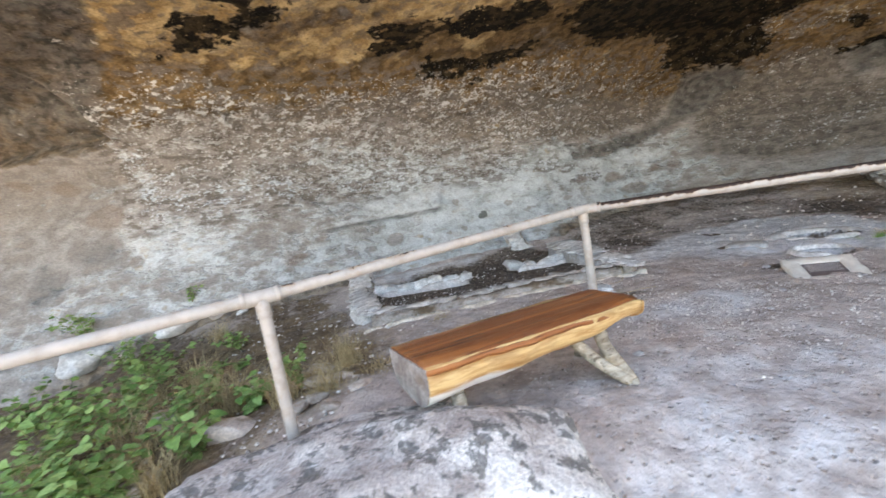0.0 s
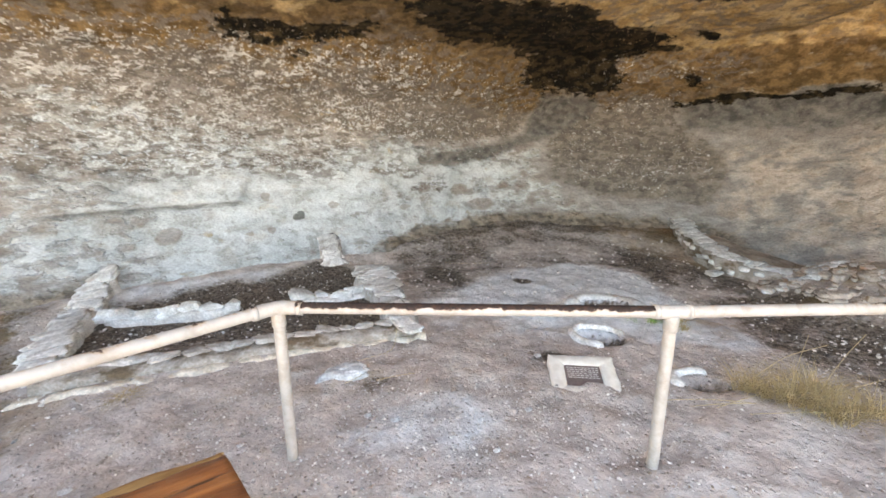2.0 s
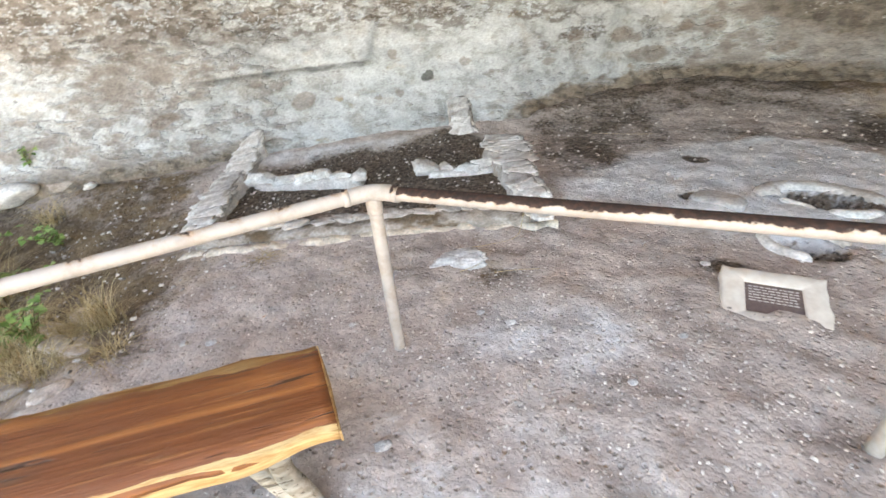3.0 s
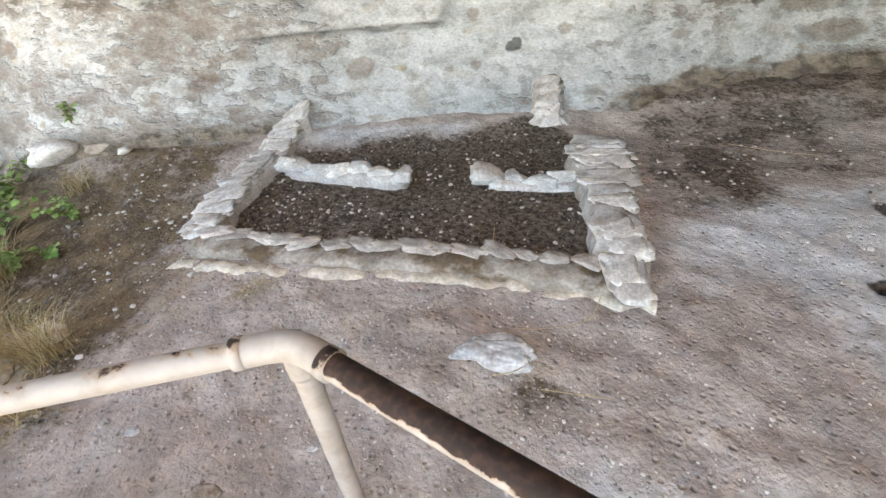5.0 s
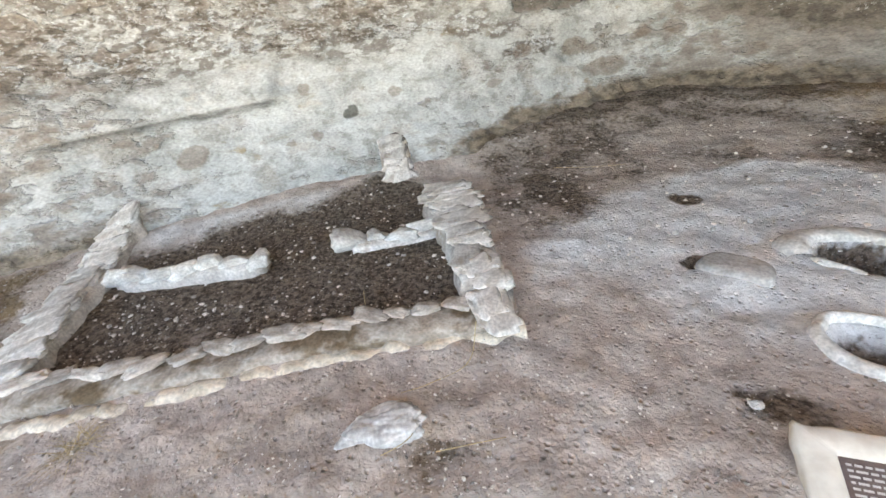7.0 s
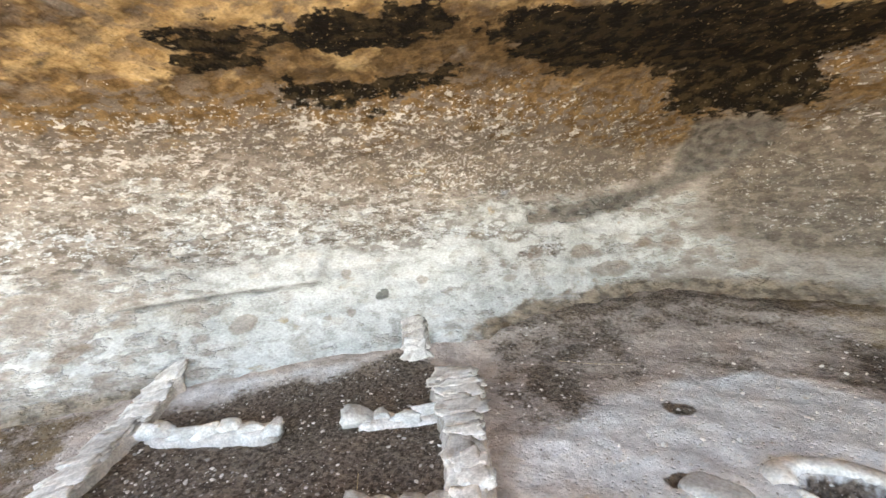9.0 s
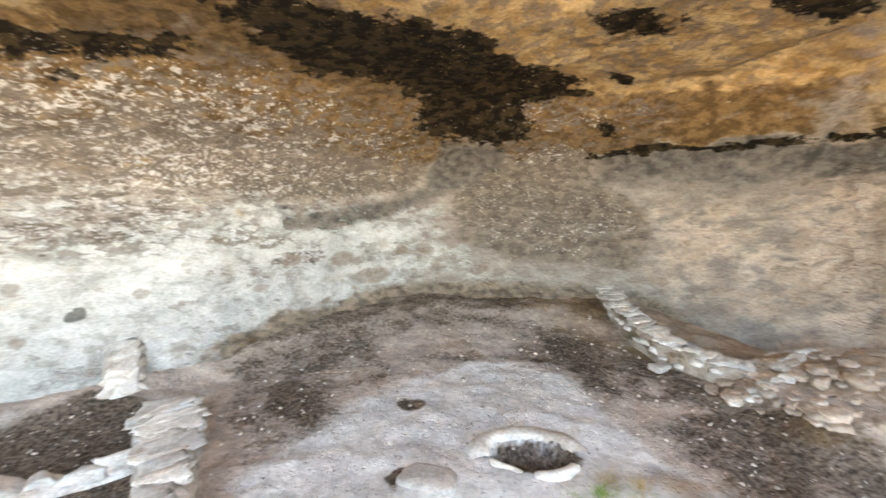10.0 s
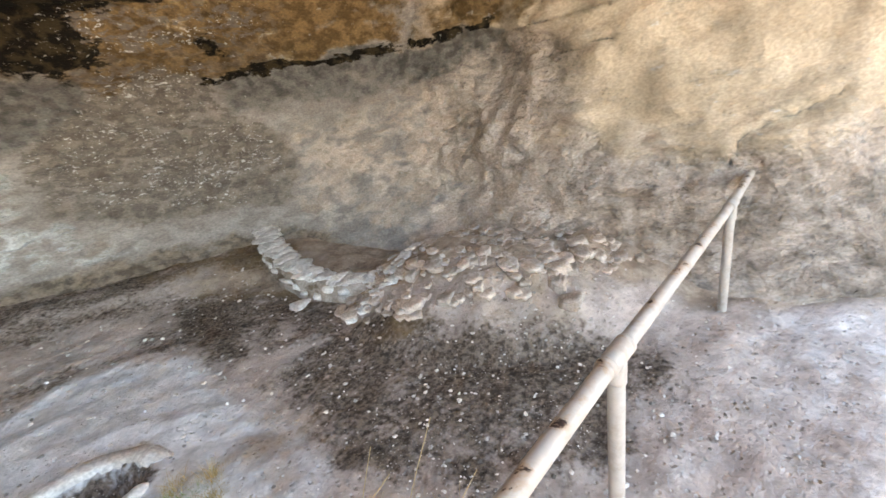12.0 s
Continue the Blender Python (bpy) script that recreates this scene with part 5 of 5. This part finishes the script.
# ---- grinding basins and slab ----
def basin(cx, cy, rx, ry, turn, arcs, label):
    """A worn hollow in the bedrock with pale raised lips; arcs: from, to (degrees), width, height."""
    ob = tagged(new("grinding_basin"), label, "basin")
    ob.matrix_basis = pose(cx, cy, at_ground(cx + rx * 1.5, cy + ry * 1.5), 0, 0, turn)
    for a0, a1, width, height in arcs:
        n, verts = max(8, int((a1 - a0) / 6)), []
        prof = [(0.0, -0.05), (0.04, 0.55), (0.18, 0.92), (0.5, 1.0), (0.8, 0.8), (1.0, 0.15), (1.1, -0.4)]
        for a in np.linspace(radians(a0), radians(a1), n):
            k = 1 + 0.10 * noise.noise(Vector((math.cos(a) * 2 + cx, math.sin(a) * 2 + cy, 0)))
            fade = min(1, 0.35 + 4 * min(a - radians(a0), radians(a1) - a))
            for u, h in prof:
                w = u * width * (0.7 + 0.3 * fade) * k
                verts.append(((rx * k + w) * math.cos(a), (ry * k + w) * math.sin(a), height * h * fade * k + 0.004 * noise.noise(Vector((a * 9, u * 7, cx)))))
        mesh_object("rim", verts, [tuple(f) for f in grid_faces(n, len(prof))], PALE_STONE, ob)
    return ob


basin(2.55, 4.70, 0.25, 0.17, -20, [(15, 200, 0.14, 0.04), (206, 258, 0.04, 0.022), (272, 342, 0.075, 0.035)], "oval stone-lined basin with white raised lip")
basin(2.23, 4.03, 0.19, 0.145, -30, [(40, 285, 0.055, 0.035)], "round grinding basin with smooth white rim")
basin(2.68, 3.36, 0.17, 0.105, -10, [(80, 215, 0.07, 0.03)], "worn oval basin half hidden by dry grass")


def build_slab():
    bm = bmesh.new()
    bmesh.ops.create_icosphere(bm, subdivisions=4, radius=1)
    for v in bm.verts:
        p = Vector([math.copysign(abs(c) ** 0.55, c) for c in v.co])
        k = 1 + 0.06 * noise.fractal(p * 1.7, 0.9, 2, 3)
        v.co = Vector((p.x * 0.165 * k * (1 - 0.15 * p.y), p.y * 0.105 * k, p.z * 0.04))
    me = bpy.data.meshes.new("stone_slab")
    bm.to_mesh(me)
    bm.free()
    me.materials.append(GREY_STONE)
    me.polygons.foreach_set("use_smooth", [True] * len(me.polygons))
    return tagged(lay("stone_slab", me, pose(1.89, 4.58, 0.452, 0, 0, -28)), "smooth grey oval stone slab set in dust", "slab")


build_slab()


# ---- information sign ----
def build_sign():
    sign = tagged(new("information_sign"), "low cream-framed sign with a brown lettered plaque", "sign")
    sign.matrix_basis = pose(1.89, 3.395, 0.475, 18, 0, -6)
    outer, inner, thick = (0.213, 0.172), (0.115, 0.088), 0.035
    n = 24

    def ring(w, h, z, wobble):
        pts = []
        for k in range(4 * n):
            s, u = divmod(k, n)
            u = u / n * 2 - 1
            x, y = ((u * w, -h), (w, u * h), (-u * w, h), (-w, -u * h))[s]
            j = wobble * noise.noise(Vector((x * 14, y * 14, z)))
            pts.append((x + j, y + j, z))
        return pts
    rings = [ring(*outer, -thick, 0.016), ring(outer[0], outer[1], -0.004, 0.016), ring(outer[0] - 0.008, outer[1] - 0.008, 0.004, 0.006), ring(inner[0] + 0.006, inner[1] + 0.006, 0.004, 0.001), ring(*inner, -0.002, 0), ring(*inner, -0.016, 0)]
    verts = [v for r in rings for v in r]
    c = 4 * n
    faces = [(i * c + k, i * c + (k + 1) % c, (i + 1) * c + (k + 1) % c, (i + 1) * c + k) for i in range(len(rings) - 1) for k in range(c)]
    mesh_object("frame", verts, faces, CREAM, sign, "chipped cream cast frame")
    w, h = inner
    z0, z1 = -0.014, -0.006
    v = [(-w, -h, z0), (w, -h, z0), (w, h, z0), (-w, h, z0), (-w, -h, z1), (w, -h, z1), (w, h, z1), (-w, h, z1)]
    mesh_object("plaque", v, [(3, 2, 1, 0), (4, 5, 6, 7), (0, 1, 5, 4), (1, 2, 6, 5), (2, 3, 7, 6), (3, 0, 4, 7)], PLAQUE, sign, "glossy dark brown plaque", False)
    rng = random.Random(3)
    verts, faces = [], []
    for row in range(6):
        x, y = -w + 0.016, h - 0.024 - row * 0.0165
        while x < w - 0.02:
            long = min(rng.uniform(0.010, 0.028), w - 0.014 - x)
            i = len(verts)
            verts += [(x, y, z1 + 0.001), (x + long, y, z1 + 0.001), (x + long, y + 0.007, z1 + 0.001), (x, y + 0.007, z1 + 0.001)]
            faces.append((i, i + 1, i + 2, i + 3))
            x += long + 0.006
    mesh_object("lettering", verts, faces, LETTER, sign, "pale rows of small lettering", False)
    # short stake that holds it up at the back
    v, f = tube([(0, 0.10, -0.02), (0, 0.11, -0.12)], [0.018, 0.018], 10)
    mesh_object("stake", v, f, BARE_LOG, sign)
    return sign


build_sign()


# ---- plants ----
def leaf(size, rng):
    """A broad, folded, toothed leaf, stalk at the origin, pointing along x."""
    half = [(0.0, 0.02), (0.15, 0.34), (0.35, 0.46), (0.55, 0.38), (0.78, 0.22), (1.0, 0.0)]
    fold, droop = rng.uniform(0.1, 0.35), rng.uniform(0.05, 0.4)
    mid = [(u, 0, -droop * u * u) for u, _ in half]
    up = [(u, w, fold * w - droop * u * u + rng.uniform(-0.03, 0.03)) for u, w in half]
    down = [(u, -w, fold * w - droop * u * u + rng.uniform(-0.03, 0.03)) for u, w in half]
    verts = [Vector(p) * size for p in mid + up + down]
    n = len(half)
    faces = [(i, i + 1, n + i + 1, n + i) for i in range(n - 1)] + [(i + 1, i, 2 * n + i, 2 * n + i + 1) for i in range(n - 1)]
    return verts, faces


def weed(x, y, height, spread, stems, seed, label, size=0.06):
    rng = random.Random(seed)
    plant = tagged(new("weed"), label, "weed", "bank weeds")
    plant.matrix_basis = pose(x, y, wall_height(x, y) - 0.01)
    lv, lf, sv, sf = [], [], [], []
    for s in range(stems):
        a, lean = rng.uniform(0, 2 * math.pi), rng.uniform(0.2, 1.0)
        tip = Vector((spread * lean * math.cos(a), spread * lean * math.sin(a), height * rng.uniform(0.6, 1.0)))
        path = [Vector((tip.x * k ** 1.4, tip.y * k ** 1.4, tip.z * (1.25 * k - 0.25 * k * k))) for k in np.linspace(0, 1, 7)]
        v, f = tube([tuple(p) for p in path], [0.0035 - 0.002 * k for k in np.linspace(0, 1, 7)], 5)
        sf += [tuple(i + len(sv) for i in q) for q in f]
        sv += list(v)
        for k in range(11):
            u = 0.2 + 0.8 * k / 10
            i = min(int(u * 6), 5)
            p = path[i].lerp(path[i + 1], u * 6 - i)
            v, f = leaf(size * rng.uniform(0.6, 1.25), rng)
            m = Matrix.Translation(p) @ Euler((rng.uniform(-0.5, 0.5), rng.uniform(-0.5, 0.35), rng.uniform(0, 6.28))).to_matrix().to_4x4()
            lf += [tuple(i + len(lv) for i in q) for q in f]
            lv += [m @ q for q in v]
    tagged(mesh_object("stem", sv, sf, STEM, plant), kind="stuff")
    tagged(mesh_object("foliage", lv, lf, GREEN, plant), kind="stuff")
    return plant


def dry_grass(x, y, height, spread, blades, seed, label, material=None, lie=0.6):
    rng = random.Random(seed)
    verts, faces = [], []
    for _ in range(blades):
        a, r = rng.uniform(0, 6.28), rng.random() * 0.35 * spread
        bx, by, h = r * math.cos(a), r * math.sin(a), height * rng.uniform(0.4, 1.0)
        b = rng.uniform(0, 6.28)
        out, w = spread * rng.uniform(0.2, 1.0) * lie, rng.uniform(0.0012, 0.0028)
        side = Vector((-math.sin(b), math.cos(b), 0)) * w
        base = len(verts)
        for k in (0, 0.35, 0.7, 1.0):
            p = Vector((bx + out * math.cos(b) * k ** 1.8, by + out * math.sin(b) * k ** 1.8, h * (1.35 * k - 0.55 * k * k)))
            verts += [p - side * (1 - 0.8 * k), p + side * (1 - 0.8 * k)]
        faces += [(base + 2 * k, base + 2 * k + 1, base + 2 * k + 3, base + 2 * k + 2) for k in range(3)]
    me = mesh_object("dry_grass", verts, faces, material or STRAW)
    me.matrix_basis = pose(x, y, wall_height(x, y) - 0.01)
    return tagged(me, label, "grass", "dry grass tufts")


for k, (x, y, h, s, n, size) in enumerate(((-2.45, 1.45, 0.42, 0.32, 13, 0.085), (-3.0, 1.35, 0.45, 0.36, 15, 0.085), (-2.15, 1.75, 0.30, 0.26, 9, 0.07), (-3.45, 2.45, 0.38, 0.34, 14, 0.07), (-3.31, 1.74, 0.45, 0.40, 16, 0.075), (-3.05, 2.05, 0.42, 0.36, 15, 0.07), (-2.55, 2.05, 0.36, 0.30, 12, 0.06), (-3.75, 2.20, 0.42, 0.40, 16, 0.075), (-3.6, 2.85, 0.36, 0.36, 14, 0.065),
                                           (-2.75, 1.55, 0.40, 0.34, 14, 0.075), (-1.75, 2.30, 0.34, 0.20, 8, 0.05), (-4.3, 3.1, 0.4, 0.4, 14, 0.06),
                                           (-3.0, 3.2, 0.24, 0.26, 9, 0.045), (-2.9, 2.65, 0.26, 0.24, 8, 0.06), (-2.65, 2.45, 0.22, 0.2, 7, 0.06), (-3.9, 1.5, 0.45, 0.4, 14, 0.075), (-4.6, 2.4, 0.45, 0.4, 14, 0.07), (-5.0, 3.3, 0.45, 0.4, 12, 0.06))):
    weed(x, y, h, s, n, 300 + k, "green broad-leaved weed clump on the bank", size)
weed(-2.10, 2.20, 0.26, 0.16, 7, 342, "green broad-leaved weed among dry grass", 0.075)
weed(-2.77, 2.90, 0.12, 0.10, 4, 341, "small green seedling on brown soil", 0.05)
weed(-4.0, 3.75, 0.22, 0.16, 6, 340, "small green weed against the pale rock", 0.045)
for k, (x, y, h, s, n) in enumerate(((-2.9, 2.6, 0.45, 0.35, 170), (-2.35, 2.35, 0.42, 0.35, 170), (-1.45, 2.50, 0.38, 0.25, 120), (-2.36, 1.9, 0.35, 0.3, 130), (-1.8, 2.2, 0.38, 0.25, 110),
                                     (-1.45, 2.15, 0.22, 0.3, 130), (-1.70, 2.45, 0.20, 0.3, 130), (-2.15, 2.4, 0.3, 0.3, 130), (-3.3, 2.5, 0.4, 0.3, 120), (-1.15, 2.30, 0.15, 0.25, 70), (-3.4, 3.4, 0.3, 0.3, 90), (-2.75, 1.85, 0.5, 0.35, 160), (-3.15, 1.6, 0.5, 0.35, 160), (-2.2, 1.55, 0.4, 0.3, 140), (-3.3, 2.15, 0.45, 0.35, 150), (-2.6, 2.2, 0.45, 0.3, 150))):
    dry_grass(x, y, h * 0.95, s * 1.25, int(n * 1.5), 400 + k, "straw-coloured dry grass tuft on the bank", None, 0.95)
dry_grass(-0.95, 3.22, 0.06, 0.20, 110, 430, "flattened dry straw lying on dust", lie=1.0)
for k, (x, y, h, s, n) in enumerate(((2.88, 3.26, 0.22, 0.22, 130), (3.02, 3.14, 0.26, 0.26, 170), (3.16, 3.02, 0.24, 0.26, 150), (3.22, 3.22, 0.28, 0.24, 130), (3.38, 3.02, 0.22, 0.25, 110))):
    dry_grass(x, y, h * 0.75, s * 1.3, int(n * 1.6), 440 + k, "straw-coloured dry grass beside the railing", None, 1.1)
for k, (x, y, h, s, n, m) in enumerate(((2.86, 4.36, 0.10, 0.16, 110, STRAW), (3.00, 4.28, 0.12, 0.16, 110, STRAW), (2.78, 4.28, 0.08, 0.14, 120, GREEN), (2.95, 4.15, 0.09, 0.16, 110, STRAW), (2.90, 4.24, 0.07, 0.15, 90, GREEN), (2.62, 4.30, 0.06, 0.12, 60, GREEN))):
    dry_grass(x, y, h, s, n, 450 + k, "short grass tuft at the basin's edge", m)


def straw(points, label="single dry straw lying on dust"):
    path = spline([(x, y, at_ground(x, y) + 0.012 + h) for x, y, h in points], 0.02)
    v, f = tube(path, [0.0019] * len(path), 6)
    return tagged(mesh_object("straw", v, f, STRAW), label, "straw", "loose straws")


straw([(0.62, 3.98, 0.10), (0.60, 3.82, 0.0), (0.45, 3.68, 0.0), (0.34, 3.62, 0.0)])
straw([(0.55, 3.38, 0.0), (0.68, 3.42, 0.01), (0.80, 3.47, 0.0)])
straw([(0.46, 3.52, 0.0), (0.44, 3.40, 0.02), (0.33, 3.32, 0.0)])
straw([(-0.05, 4.2, 0.0), (-0.08, 4.28, 0.06)])
straw([(2.3, 3.16, 0.0), (2.6, 3.14, 0.01), (2.9, 3.10, 0.0)])
for a, b, h in (((2.75, 3.30), (3.45, 3.42), 0.22), ((2.95, 3.05), (3.75, 3.25), 0.10), ((2.85, 3.12), (2.35, 3.02), 0.05), ((3.05, 3.2), (3.5, 3.62), 0.20), ((2.7, 3.02), (3.4, 2.94), 0.06), ((3.1, 3.1), (3.72, 3.46), 0.28), ((2.55, 3.08), (3.05, 3.22), 0.04)):
    straw([(*a, 0.0), ((a[0] + b[0]) / 2, (a[1] + b[1]) / 2, 0.65 * h), (*b, h)], "long dry stalk beside the railing")
straw([(1.0, 6.2, 0.0), (1.3, 6.15, 0.01), (1.6, 6.2, 0.0)])


# ---- grit and pebbles ----
def pebbles(name, count, place, sizes, material, seed, label):
    """Small loose stones, too many to count, as one object."""
    rng = np.random.RandomState(seed)
    bm = bmesh.new()
    bmesh.ops.create_icosphere(bm, subdivisions=1, radius=1)
    base = np.array([v.co[:] for v in bm.verts])
    tri = np.array([[v.index for v in f.verts] for f in bm.faces])
    bm.free()
    xy = place(rng, count)
    z = ground(xy[:, 0], xy[:, 1])
    verts, faces = [], []
    for i, (x, y) in enumerate(xy):
        s = sizes[0] + (sizes[1] - sizes[0]) * rng.rand() ** 3
        v = base * (1 + 0.25 * rng.randn(len(base), 1)) * s * np.array([1, 0.55 + 0.4 * rng.rand(), 0.35 + 0.3 * rng.rand()])
        a = rng.rand() * 6.28
        c, k = math.cos(a), math.sin(a)
        verts.append(np.column_stack([v[:, 0] * c - v[:, 1] * k + x, v[:, 0] * k + v[:, 1] * c + y, v[:, 2] + z[i] + 0.2 * s + 0.006]))
        faces.append(tri + i * len(base))
    return tagged(mesh_object(name, np.concatenate(verts), np.concatenate(faces), material, smooth_faces=False), label, "pebbles", kind="stuff")


def pebble_material():
    n = Nodes("mixed_pebbles")
    isle = n.tree.nodes.new("ShaderNodeNewGeometry").outputs["Random Per Island"]
    colour = n.mix(n.calc("POWER", isle, 0.7), (0.13, 0.105, 0.085), (0.82, 0.77, 0.71))
    return n.done(n.shade(colour, n.noise(90, 3), 0.2), 0.9, gloss=0.2)


PEBBLE = pebble_material()


def in_the_room(rng, n):
    p = np.column_stack([rng.uniform(-2.1, 0.7, n * 4), rng.uniform(3.4, 6.0, n * 4)])
    return p[in_room(p[:, 0], p[:, 1]) > 0.1][:n]


pebbles("pebbles", 620, in_the_room, (0.004, 0.019), PEBBLE, 1, "pale pebbles scattered on dark soil")
pebbles("pebbles", 1300, lambda rng, n: np.column_stack([4.4 + 0.75 * rng.randn(n), 3.75 + 0.65 * rng.randn(n)]).clip((2.9, 2.6), (6.0, 5.6)), (0.003, 0.016), PEBBLE, 2, "pale gravel strewn over dark soil")
pebbles("pebbles", 3200, lambda rng, n: np.column_stack([rng.uniform(-1.2, 3.8, n), rng.uniform(2.0, 4.2, n)]), (0.002, 0.009), PEBBLE, 3, "fine grit on trodden dust")
pebbles("pebbles", 6500, lambda rng, n: np.column_stack([0.9 + 0.9 * rng.randn(n), 3.0 + 0.55 * rng.randn(n)]).clip((-1.6, 1.9), (4.0, 4.6)), (0.002, 0.008), PEBBLE, 8, "fine grit strewn over trodden dust")
pebbles("pebbles", 1500, lambda rng, n: np.column_stack([0.9 + 0.7 * rng.randn(n), 2.95 + 0.4 * rng.randn(n)]).clip((-1.2, 1.9), (3.5, 4.0)), (0.003, 0.011), PEBBLE, 4, "fine pale grit on trodden dust")
pebbles("pebbles", 1300, lambda rng, n: np.column_stack([rng.uniform(0.4, 4.2, n), rng.uniform(4.6, 7.0, n)]), (0.003, 0.018), PEBBLE, 5, "sparse grit towards the back wall")
pebbles("pebbles", 1100, lambda rng, n: np.column_stack([rng.uniform(-3.2, -0.9, n), rng.uniform(1.6, 4.2, n)]), (0.004, 0.02), PEBBLE, 6, "gravel on the weedy bank")
pebbles("pebbles", 500, lambda rng, n: np.column_stack([rng.uniform(4.3, 6.6, n), rng.uniform(1.6, 2.9, n)]), (0.003, 0.015), PEBBLE, 7, "fine grit on the walkway")
